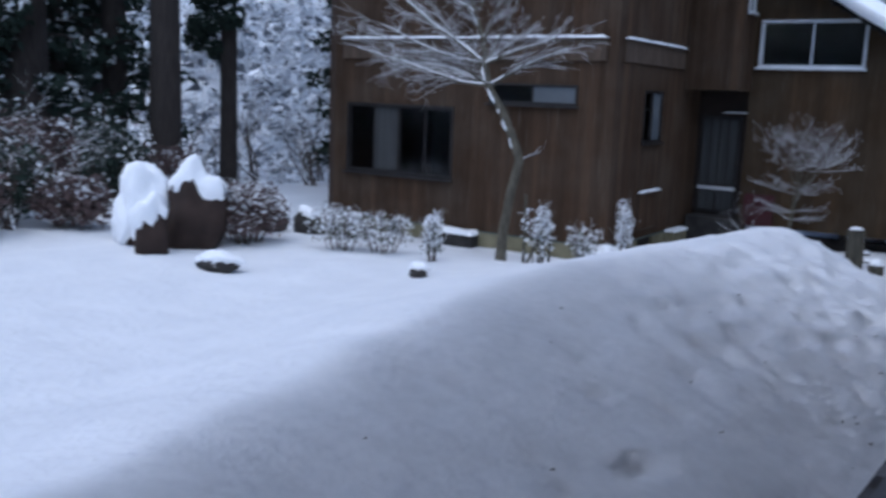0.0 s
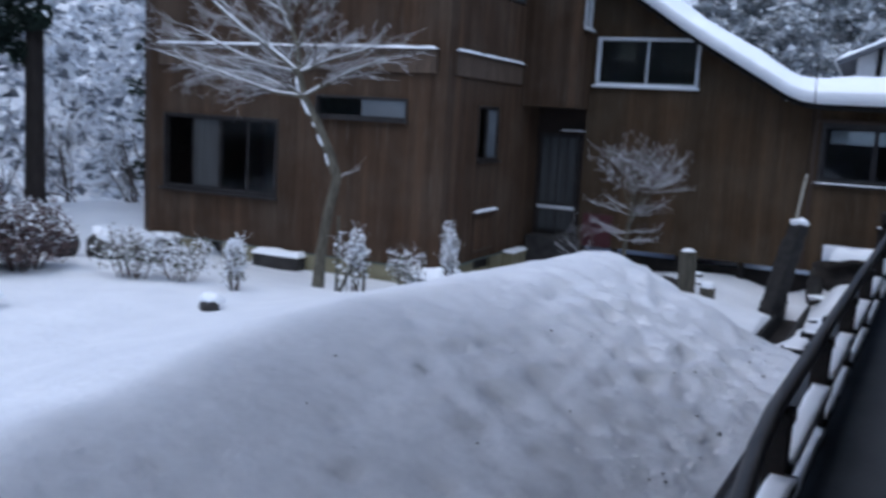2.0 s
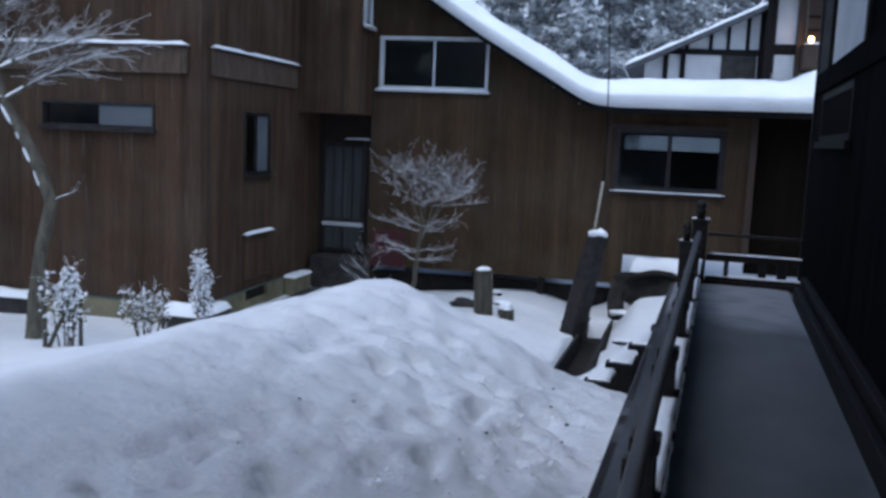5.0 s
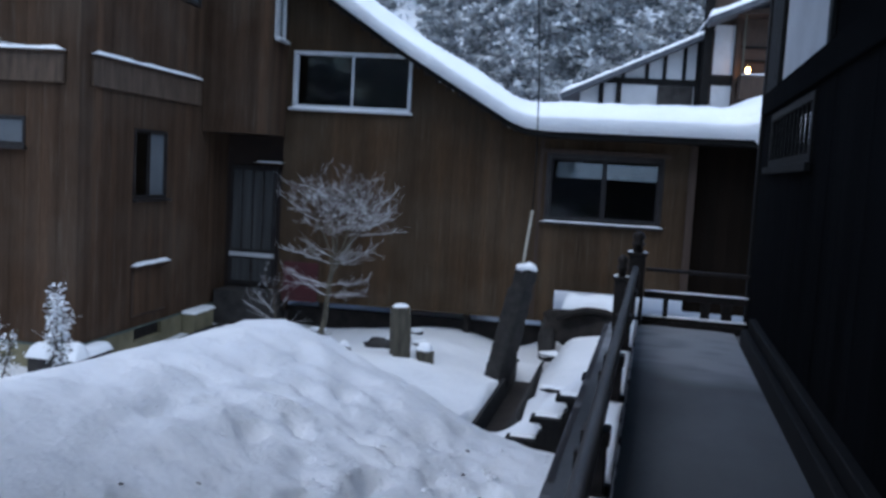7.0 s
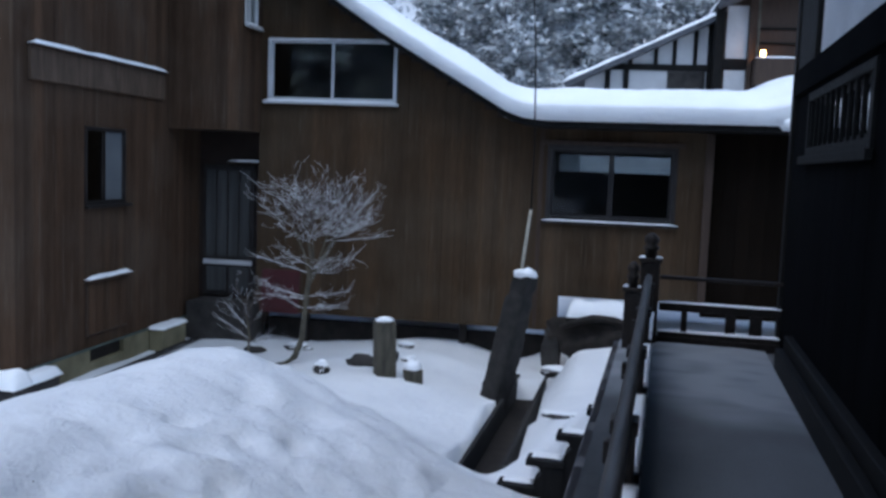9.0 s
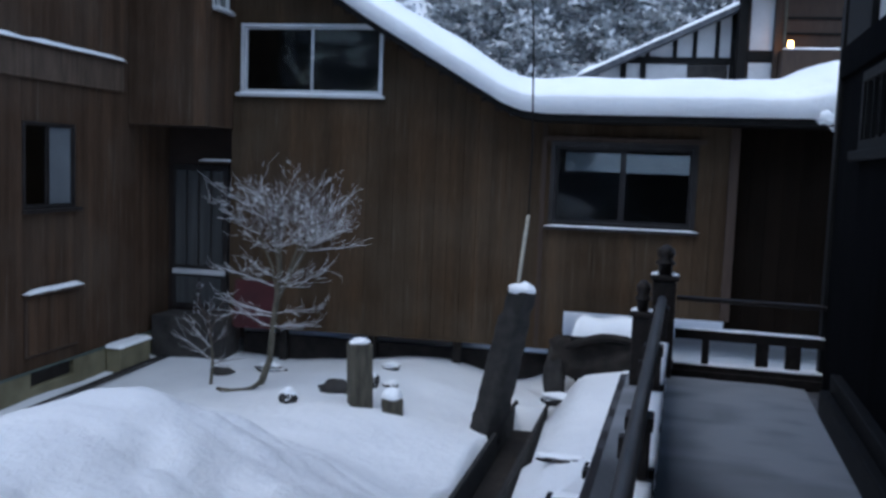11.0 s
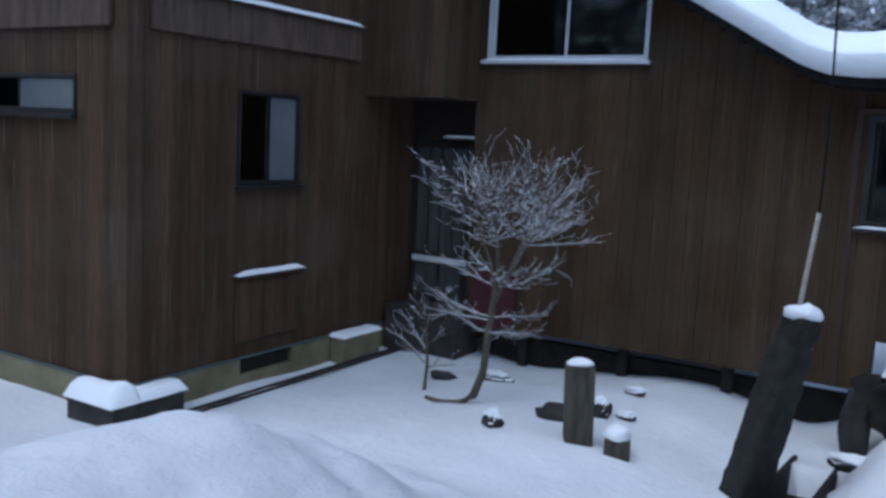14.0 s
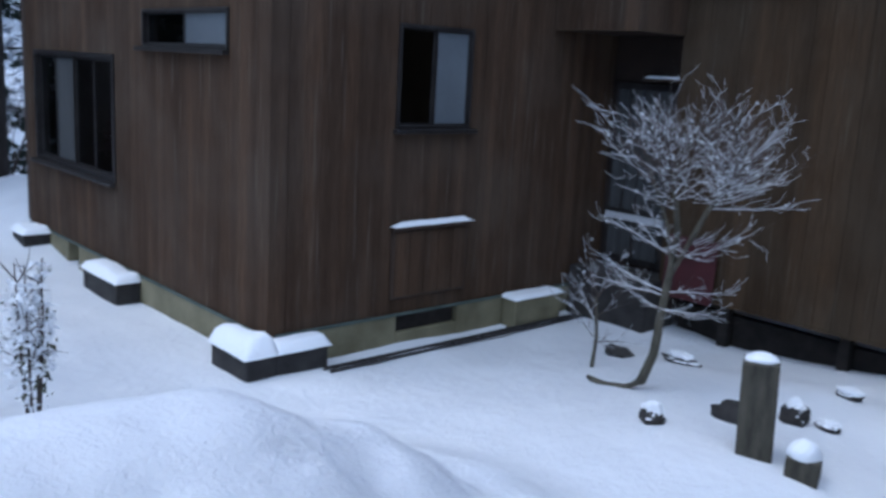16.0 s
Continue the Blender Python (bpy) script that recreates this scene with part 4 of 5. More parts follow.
boulder(-10.97, 12.65, (0.28, 0.2, 0.2), 7, STONE, "small dark rock with snow", 0.12)
boulder(-7.52, 10.11, (0.13, 0.1, 0.10), 8, STONE, "small rock poking out of the snow", 0.4, 0, (0, 0.5))
boulder(-1.07, 16.82, (0.22, 0.05, 0.035), 17, STONE, "thin dark stone edge in the snow", 0.3)
boulder(-3.84, 18.62, (0.26, 0.13, 0.09), 9, STONE, "flat mossy stone in the snow", 0.0)
boulder(-4.24, 17.98, (0.09, 0.08, 0.09), 10, STONE, "small stone in the snow", 0.2)
boulder(-3.57, 19.0, (0.12, 0.09, 0.10), 18, STONE, "small dark stone behind the wooden posts", 0.1)
boulder(-3.32, 19.1, (0.10, 0.06, 0.04), 11, STONE, "small flat stone in the snow", 0.2)
boulder(-5.83, 19.61, (0.18, 0.1, 0.06), 12, STONE, "flat stepping stone near the entrance", 0.0)
boulder(-5.23, 19.87, (0.2, 0.1, 0.06), 13, STONE, "flat stepping stone near the entrance", 0.15)
boulder(-3.55, 19.98, (0.12, 0.08, 0.05), 14, STONE, "flat stone by the raised floor", 0.3)
boulder(-1.27, 19.39, (0.2, 0.1, 0.07), 15, STONE, "flat dark stone by the channel", 0.3)
boulder(-1.40, 20.62, (0.15, 0.13, 0.46), 16, STONE, "dark upright rock by the wall", 0.0)

# two cut posts
stump_t = thing("wooden_post", "weathered square wooden post with snow cap", "post", pose(-3.43, 18.12, gz(-3.43, 18.12), 0, -2, 28))
part("shaft", box(-0.13, 0.13, -0.12, 0.12, -0.15, 0.72, 0.018), MOSSY, stump_t)
lump("snow_cap", (0, 0, 0.722), (0.125, 0.115, 0.05), SNOW, 51, stump_t, "rounded snow cap", 0.15, -0.01)
short_t = thing("wooden_post", "short cut wooden post with tall snow cap", "post", pose(-3.06, 18.15, gz(-3.06, 18.15), 0, 0, 20))
part("shaft", box(-0.115, 0.115, -0.115, 0.115, -0.15, 0.15, 0.012), MOSSY, short_t)
lump("snow_cap", (0, 0, 0.152), (0.12, 0.12, 0.12), SNOW, 52, short_t, "rounded snow cap", 0.15, -0.01)

# leaning stone
lean = thing("leaning_stone", "tall dark stone pillar leaning, snow on its top", "stone pillar", Matrix.Translation((-2.0, 18.45, -1.36)) @ Vector((0.29, 0.20, 1.50)).to_track_quat("Z", "Y").to_matrix().to_4x4() @ pose(0, 0, 0, 0, 0, 14))
bm = bmesh.new()
rings = []
for k in range(25):
    k = k / 2
    z = -0.15 + 1.74 * k / 12
    w, d = along(((0, 0.15), (3, 0.175), (6, 0.175), (12, 0.15)), k), 0.15 - 0.03 * (k / 12)
    if 1.25 < z < 1.42:
        w, d = w * 0.88, d * 0.88
    ring = []
    for q in range(28):
        a = 2 * math.pi * (q + 0.5) / 28
        c, s = math.cos(a), math.sin(a)
        e = 0.38
        p = Vector((w * math.copysign(abs(c) ** e, c), d * math.copysign(abs(s) ** e, s), z))
        n1 = noise.noise(p * 4) * 0.035 + noise.noise(p * 11) * 0.03 + noise.noise(p * 24) * 0.014
        ring.append(bm.verts.new((p.x * (1 + n1 * 3), p.y * (1 + n1 * 3), z + n1)))
    rings.append(ring)
for r0, r1 in zip(rings, rings[1:]):
    for q in range(28):
        bm.faces.new((r0[q], r0[(q + 1) % 28], r1[(q + 1) % 28], r1[q]))
bm.faces.new(rings[-1]), bm.faces.new(rings[0][::-1])
part("shaft", bm, DARK_STONE, lean, "", True)
lump("snow_cap", (0.0, 0.0, 1.585), (0.17, 0.15, 0.11), SNOW, 21, lean, "rounded snow cap", 0.35, -0.04)
lump("snow_ledge", (0.02, -0.12, 1.33), (0.11, 0.05, 0.035), SNOW, 22, lean, "snow caught on a groove", 0.3)

# thin pole tied behind the stone
pole = thing("garden_pole", "pale bamboo pole carrying a thin dark rod", "pole", pose(-1.95, 19.05, -1.34))
rod("bamboo", (0, 0, 0), (0.27, -0.22, 2.40), 0.022, 0.02, BAMBOO, pole)
v, f = [], []
tube(v, f, [(0.27, -0.22, 2.34), (0.28, -0.22, 3.2), (0.24, -0.22, 4.4), (0.15, -0.22, 5.6), (0.03, -0.22, 7.0)], [0.011, 0.011, 0.010, 0.009, 0.007], 6)
raw("thin_rod", v, f, BLACK_TRIM, pole, "thin dark flexible rod", True)

# stone channel
ga, gb2, gc, gd = GUTTER
chan = thing("water_channel", "narrow dark stone water channel sunk in snow", "channel", pose(-0.985, -0.33, 0.02, 0, 0, -2.8), "", "structure")
part("side", box(ga - 0.05, ga, gc - 0.1, gd + 0.1, -1.95, -1.42, 0.01), DARK_STONE, chan)
part("side", box(gb2, gb2 + 0.05, gc - 0.1, gd + 0.1, -1.95, -1.42, 0.01), DARK_STONE, chan)
part("bed", box(ga, gb2, gc, gd, -1.95, -1.72), SOIL, chan, "dark wet bed")
part("end_stone", box(ga, gb2, gc - 0.1, gc, -1.95, -1.45, 0.01), STONE, chan)

# dark bent tube added as undercut rim before the open space below the corridor
arch = thing("dark_arch_rim", "added dark bent rim at the edge of the snow", "log")
v, f = [], []
tube(v, f, [(-1.28 + 1.3 * k / 8, 20.42, -0.88 + 0.28 * math.sin(math.pi * (0.12 + 0.8 * k / 8))) for k in range(9)], [0.03, 0.055, 0.05, 0.06, 0.05, 0.055, 0.05, 0.05, 0.03], 8)
raw("trunk", v, f, SOIL, arch, "", True)
bank = thing("earth_bank", "dark bare earth bank below the corridor", "earth bank", pose(-0.62, 20.72, -0.98))
lump("soil", (0, 0, 0), (0.68, 0.30, 0.42), SOIL, 33, bank, "", 0.55, None, 4)
# Added ledge; its slab stands in for bright snow behind the corridor.
ledge_t = thing("added_snow_ledge", "added ledge and snow slab for snow seen below the corridor", "ledge", pose(-0.68, 20.62, -0.70))
part("board", box(-0.52, 0.52, -0.18, 0.2, 0, 0.085, 0.01), BLACK_TRIM, ledge_t)
part("support", box(-0.45, -0.3, 0.0, 0.15, -0.6, -0.001, 0.01), BLACK_TRIM, ledge_t)
part("support", box(0.3, 0.45, 0.0, 0.15, -0.6, -0.001, 0.01), BLACK_TRIM, ledge_t)
snow_slab(-0.52, 0.52, -0.18, 0.2, 0.086, 0.25, "snow_cap", ledge_t, "thick slab of snow", 0.2, 0.05)
# dull red board leaning on the wall
red = thing("red_board", "dull red board leaning on the brown wall", "board", pose(-5.95, 20.95, -0.95, -4, 0, 0))
part("panel", box(-0.33, 0.33, 0, 0.03, 0, 0.72, 0.008), RED, red)


# ---- plants ----
class Growth:
    """Branches, twigs and the snow lying along them."""

    def __init__(self, seed):
        self.rng = random.Random(seed)
        self.wood, self.twig, self.snow = ([], []), ([], []), ([], [])

    def limb(self, path, radii, fine=False, snow=0.5, sides=6):
        t = self.twig if fine else self.wood
        tube(t[0], t[1], path, radii, 4 if fine else sides, False)
        if snow > 0:
            run = Vector(path[-1]) - Vector(path[0])
            flat = math.hypot(run.x, run.y) / max(run.length, 1e-6)
            if flat * snow > self.rng.random() * 0.9:
                thick = 0.8 if radii[0] > 0.02 else 0.62
                sp = [Vector(p) + Vector((0, 0, r * 0.6 + 0.003)) for p, r in zip(path, radii)]
                tube(self.snow[0], self.snow[1], sp, [max(0.0012, r * thick) for r in radii], 5, False)

    def grow(self, p, d, length, r, depth, spread, up, snow, kids=(2, 4), bend=0.25, flat=1.0, shrink=0.68):
        rng = self.rng
        n = 4 if depth > 1 else 3
        path, radii = [Vector(p)], [r]
        d = Vector(d).normalized()
        for k in range(n):
            j = Vector((rng.gauss(0, bend), rng.gauss(0, bend), rng.gauss(0, bend * flat) + up))
            d = (d + j * 0.5).normalized()
            path.append(path[-1] + d * length / n)
            radii.append(r * (1 - 0.45 * (k + 1) / n))
        self.limb(path, radii, depth <= 1, snow)
        if depth <= 0:
            return
        for c in range(rng.randint(*kids) + (1 if depth <= 2 else 0)):
            k = rng.randint(1, n) if c else n
            side = Vector((rng.gauss(0, 1), rng.gauss(0, 1), rng.gauss(0, flat)))
            nd = (d + side.normalized() * spread).normalized()
            self.grow(path[k], nd, length * shrink * rng.uniform(0.75, 1.2), max(0.0026, radii[k] * 0.64), depth - 1, spread, up, snow, kids, bend, flat, shrink)

    def fan(self, p, d, length, r, levels, up=0.25, snow=0.6):
        """A slender bough that carries long fine twigs along its length. levels: (count, length share, spread) for each order."""
        rng = self.rng
        d = Vector(d).normalized()
        path, radii = [Vector(p)], [r]
        n = 5
        for k in range(n):
            d = (d + Vector((rng.gauss(0, 0.10), rng.gauss(0, 0.10), rng.gauss(0, 0.08) + up * 0.18))).normalized()
            path.append(path[-1] + d * length / n)
            radii.append(max(0.0012, r * (1 - 0.72 * (k + 1) / n)))
        self.limb(path, radii, r < 0.012, snow, 5)
        if not levels:
            return
        count, share, spread = levels[0]
        for c in range(count):
            k = 1 + (c * (n - 1)) // max(1, count - 1) if count > 1 else n
            k = min(n, k)
            side = Vector((rng.gauss(0, 1), rng.gauss(0, 1), rng.gauss(0.08, 0.42))).normalized()
            nd = (path[k] - path[k - 1]).normalized() + side * spread
            if rng.random() < 0.05:
                q = path[k] + Vector((0, 0, radii[k] + 0.004))
                tube(self.snow[0], self.snow[1], [q - Vector((0.012, 0, 0.006)), q + Vector((0, 0, 0.006)), q + Vector((0.012, 0.004, -0.004))], [0.003, 0.009, 0.003], 5)
            self.fan(path[k], nd, length * share * rng.uniform(0.6, 1.25), max(0.0013, radii[k] * 0.5), levels[1:], up, snow)

    def finish(self, t, bark, twig, m):
        raw("trunk", *self.wood, bark, t, "", True, m)
        if self.twig[0]:
            tagged(raw("twig_spray", *self.twig, twig, t, "", True, m), kind="stuff")
        if self.snow[0]:
            tagged(raw("branch_snow", *self.snow, SNOW, t, "snow lying along the branches", True, m), kind="stuff")


# large bare tree before the house
g = Growth(5)
base = Vector((-8.08, 13.26, -0.90))
maple = thing("bare_maple_tree", "bare crooked maple tree with snow along its branches", "tree", Matrix.Translation(base))
bole = [base + Vector(p) for p in ((0, 0, -0.1), (0.03, 0, 0.45), (0.13, 0, 1.05), (0.27, 0, 1.62), (0.1, 0, 2.02), (-0.12, 0, 2.42), (-0.38, 0.02, 2.78))]
bole += [bole[-1] + Vector(p) for p in ((-0.10, 0, 0.35), (-0.16, 0.03, 0.72), (-0.30, 0, 1.15), (-0.5, 0.05, 1.6))]
g.limb(bole, [0.10, 0.082, 0.076, 0.074, 0.070, 0.065, 0.058, 0.05, 0.038, 0.026, 0.014], False, 0, 10)
g.grow(bole[3] + Vector((0.05, 0, 0)), (1, 0, 0.35), 0.4, 0.018, 1, 0.5, 0.0, 0.9)
for i, a, b2, r in ((3, 0.25, 0.98, 0.028), (4, 0.0, 0.62, 0.036), (4, 0.72, 1.0, 0.026), (5, 0.08, 0.95, 0.032), (6, 0.1, 0.85, 0.028)):
    p0, p1 = bole[i].lerp(bole[i + 1], a), bole[i].lerp(bole[i + 1], b2)
    off = Vector((-0.048, -0.04, 0.02))
    tube(g.snow[0], g.snow[1], [p0 + off * 0.8, p0.lerp(p1, 0.3) + off, p0.lerp(p1, 0.7) + off, p1 + off * 0.8], [0.006, r, r * 0.9, 0.006], 7)
BOUGHS = ((6, (-1, -0.1, 0.10), 2.5, 0.028, -0.05), (6, (-1, 0.25, 0.14), 2.1, 0.024, -0.10), (6, (-1, -0.05, 0.42), 1.9, 0.030, -0.35), (7, (-1, 0.12, 0.2), 2.7, 0.034, 0.02), (7, (-0.8, -0.2, 0.75), 2.9, 0.036, -0.12), (7, (-1, 0.3, 0.5), 1.7, 0.028, -0.1),
          (6, (0.85, 0.05, 0.55), 1.5, 0.032, -0.15), (7, (0.9, -0.2, 0.35), 1.45, 0.03, 0.0), (7, (0.6, 0.25, 0.9), 1.3, 0.028, 0.0), (8, (0.55, -0.2, 1), 1.25, 0.026, 0.0), (8, (-0.5, -0.2, 1), 1.3, 0.026, 0.0), (9, (0.3, 0.2, 1), 1.0, 0.022, 0.0),
          (7, (0.1, 0.9, 0.5), 1.2, 0.026, 0.0), (6, (0.05, -0.9, 0.4), 1.2, 0.024, 0.0), (9, (-0.9, 0.1, 0.6), 1.2, 0.022, 0.0))
for p, d, ln, r, up in BOUGHS:
    g.fan(bole[p], d, ln, r, ((11, 0.33, 0.6), (6, 0.52, 0.65), (4, 0.5, 0.65)), up, 0.95)
g.finish(maple, BARK, TWIG, Matrix.Translation(-base))

# rounded small tree by the wing
g = Growth(11)
base = Vector((-5.19, 18.68, -1.31))
plum = thing("bare_garden_tree", "small bare garden tree with curved trunk and frosted twigs", "tree", Matrix.Translation(base))
bole = [base + Vector(p) for p in ((-0.24, -0.05, 0.05), (-0.05, -0.03, 0.02), (0.16, 0, 0.04), (0.33, 0, 0.17), (0.43, 0, 0.45), (0.46, 0.02, 0.9), (0.50, 0.03, 1.28), (0.54, 0.04, 1.6))]
g.limb(bole, [0.02, 0.036, 0.046, 0.046, 0.042, 0.037, 0.033, 0.012], False, 0.4, 8)
STEMS = (((-0.03, 0.02, 0.55), (-0.06, 0.03, 1.05), 0.024), ((0.30, 0.0, 0.52), (0.62, 0.02, 0.98), 0.024), ((0.12, -0.22, 0.5), (0.18, -0.42, 0.95), 0.019), ((0.14, 0.25, 0.5), (0.26, 0.45, 0.98), 0.019), ((-0.16, -0.08, 0.6), (-0.30, -0.14, 0.98), 0.016), ((0.42, -0.18, 0.55), (0.72, -0.32, 0.9), 0.015))
crotch = bole[6]
for a, b2, r in STEMS:
    p1, p2 = crotch + Vector(a), crotch + Vector(b2)
    g.limb([crotch - Vector((0, 0, 0.1)), crotch.lerp(p1, 0.5) + Vector((0.03, 0, 0.02)), p1, p1.lerp(p2, 0.55) + Vector((-0.02, 0.01, 0)), p2], [r, r * 0.9, r * 0.72, r * 0.5, r * 0.28], False, 0.9, 6)
    for k in range(11):
        q = p1.lerp(p2, k / 10.0)
        away = Vector((a[0] * 1.2 + g.rng.gauss(0, 0.6), a[1] * 1.2 + g.rng.gauss(0, 0.6), 0.16 + 0.30 * k / 10))
        g.fan(q, away, g.rng.uniform(0.34, 0.62), 0.0085, ((7, 0.42, 0.75), (4, 0.5, 0.75)), 0.30, 0.75)
TIERS = ((4, (1, 0.05, 0.10), 0.52, 0.9), (4, (0.9, -0.5, 0.12), 0.42, 0.9), (4, (-0.6, -0.5, 0.2), 0.34, 0.9), (5, (-1, 0.05, 0.10), 0.62, 0.3), (5, (-0.9, -0.45, 0.15), 0.55, 0.2), (5, (1, 0.2, 0.2), 0.5, 0.3), (6, (-1, 0.1, 0.16), 0.72, 0.2), (6, (-0.7, 0.6, 0.2), 0.6, 0.5), (6, (1, -0.2, 0.2), 0.66, 0.2), (6, (0.5, -0.9, 0.2), 0.5, 0.4), (6, (0.9, 0.5, 0.15), 0.6, 0.5))
for p, d, ln, at in TIERS:
    g.fan(bole[p].lerp(bole[p + 1], at) if p + 1 < len(bole) else bole[p], d, ln, 0.011, ((9, 0.40, 0.6), (4, 0.5, 0.7)), 0.16, 0.85)
for k in range(120):
    t, rr = g.rng.uniform(0, 2 * math.pi), math.sqrt(g.rng.random())
    a, b2 = rr * math.cos(t) * (0.88 if math.cos(t) < 0 else 1.0), rr * math.sin(t)
    zz = 2.52 - 0.32 * rr * rr
    lift = g.rng.uniform(0.02, 0.30)
    c = Vector((0.66, 0.04, 0))
    g.limb([base + c + Vector((a * 0.55, b2 * 0.42, zz - 0.22)), base + c + Vector((a * 0.74, b2 * 0.58, zz - 0.02)), base + c + Vector((a * 0.86, b2 * 0.68, zz + lift))], [0.005, 0.0036, 0.0018], True, 0.3)
g.finish(plum, BARK, TWIG, Matrix.Translation(-base))

# sapling beside it
g = Growth(12)
base = Vector((-5.71, 19.04, -1.36))
sap = thing("bare_sapling", "bare sapling with frosted twigs by the entrance", "tree", Matrix.Translation(base))
g.limb([base, base + Vector((0.03, 0, 0.35)), base + Vector((-0.02, 0, 0.75))], [0.022, 0.018, 0.014], False, 0, 6)
for d, z in (((-0.8, 0.2, 0.7), 0.5), ((0.8, 0.1, 0.7), 0.55), ((0.1, -0.7, 0.8), 0.6), ((-0.5, -0.3, 1), 0.75), ((0.4, 0.3, 1), 0.75), ((-0.9, 0, 0.3), 0.35), ((0.8, -0.2, 0.2), 0.3)):
    g.fan(base + Vector((0, 0, z)), d, 0.45, 0.010, ((6, 0.6, 0.7), (4, 0.5, 0.6)), 0.4, 0.6)
g.finish(sap, BARK, TWIG, Matrix.Translation(-base))


def leaf_cloud(rng, centre, size, count, leaf, dark, snowy, up=0.35):
    """Small folded leaves in a clump; those that face up may carry snow."""
    for k in range(count):
        while True:
            p = Vector((rng.uniform(-1, 1), rng.uniform(-1, 1), rng.uniform(-1, 1)))
            if p.length < 1:
                break
        c = Vector(centre) + Vector((p.x * size[0], p.y * size[1], p.z * size[2]))
        a = Vector((rng.gauss(0, 1), rng.gauss(0, 1), rng.gauss(0, 0.6))).normalized()
        b2 = a.orthogonal().normalized()
        b2 = (b2 + a.cross(b2) * rng.uniform(-1, 1)).normalized()
        s = leaf * rng.uniform(0.6, 1.4)
        tgt = snowy if rng.random() < up + 0.25 * p.z else dark
        i = len(tgt[0])
        lift = Vector((0, 0, 0.3 * s))
        tgt[0].extend(tuple(q) for q in (c - a * s, c - b2 * s * 0.45 + lift, c + a * s, c + b2 * s * 0.45 + lift))
        tgt[1].extend(((i, i + 1, i + 2), (i, i + 2, i + 3)))


def shrub(name, x, y, w, d, h, seed, label, leafmat, stems=9, leaves=260, up=0.6, leaf=0.03):
    rng = random.Random(seed)
    z = gz(x, y)
    t = thing(name, label, "shrub", pose(x, y, z), "shrubs around the yard")
    g = Growth(seed)
    dark, snowy = ([], []), ([], [])
    for k in range(stems):
        a, b2 = rng.uniform(-1, 1) * w, rng.uniform(-1, 1) * d
        tip = Vector((a, b2, h * rng.uniform(0.7, 1.05)))
        g.limb([Vector((a * 0.4, b2 * 0.4, -0.05)), Vector((a * 0.75, b2 * 0.75, tip.z * 0.5)), tip], [0.011, 0.008, 0.004], False, 0.3, 5)
        for q in range(3):
            g.grow(Vector((a * 0.8, b2 * 0.8, tip.z * rng.uniform(0.3, 0.9))), (rng.gauss(0, 1), rng.gauss(0, 1), 0.8), 0.16, 0.006, 1, 0.7, 0.1, 0.9, (1, 3))
        leaf_cloud(rng, Vector((tip.x * 0.9, tip.y * 0.9, tip.z * 0.62)), (w * 0.35 + 0.05, d * 0.35 + 0.05, h * 0.42), int(leaves * 1.7) // stems, leaf, dark, snowy, up)
    raw("stem_clump", *g.wood, TWIG, t, "", True)
    tagged(raw("twig_spray", *g.twig, TWIG, t, "", True), kind="stuff")
    if g.snow[0]:
        tagged(raw("twig_snow", *g.snow, SNOW, t, "snow on the twigs", True), kind="stuff")
    if dark[0]:
        tagged(raw("leaves", *dark, leafmat, t), kind="stuff")
    if snowy[0]:
        tagged(raw("leaf_snow", *snowy, SNOW, t, "snow on the leaves"), kind="stuff")
    return t


shrub("low_shrub", -9.77, 11.21, 0.42, 0.35, 0.72, 31, "low shrub with snow-dusted dull leaves", SHRUB_LEAF, 14, 520)
shrub("low_shrub", -9.17, 11.47, 0.35, 0.3, 0.66, 32, "low shrub with snow-dusted dull leaves", SHRUB_LEAF, 12, 420)
shrub("slim_shrub", -8.21, 11.42, 0.12, 0.12, 0.75, 33, "slim upright shrub dusted with snow", SHRUB_LEAF, 8, 420, 0.8)
shrub("staked_shrub", -6.77, 12.11, 0.2, 0.16, 0.85, 34, "snow-dusted shrub tied to wooden stakes", SHRUB_LEAF, 8, 420, 0.72)
shrub("low_shrub", -6.56, 13.29, 0.22, 0.2, 0.62, 35, "small shrub with yellowish leaves under snow", SHRUB_LEAF, 8, 260)
shrub("slim_shrub", -6.19, 13.89, 0.10, 0.10, 1.0, 36, "slim upright shrub dusted with snow", SHRUB_LEAF, 7, 380, 0.8)
shrub("brown_bush", -11.52, 10.78, 0.55, 0.5, 1.0, 37, "dense bare reddish-brown bush behind boulders", LEAVES, 34, 2600, 0.22, 0.035)
for a, b2, h in (((-7.00, 12.06), (-7.02, 12.08), 1.02), ((-6.61, 12.11), (-6.60, 12.10), 0.5), ((-6.95, 11.98), (-6.68, 12.06), 0.55)):
    st = rod("stake", (a[0], a[1], gz(*a) - 0.1), (b2[0], b2[1], gz(*a) + h), 0.024, 0.021, MOSSY, None)
    tagged(st, "thin weathered wooden stake beside a shrub", "stake")


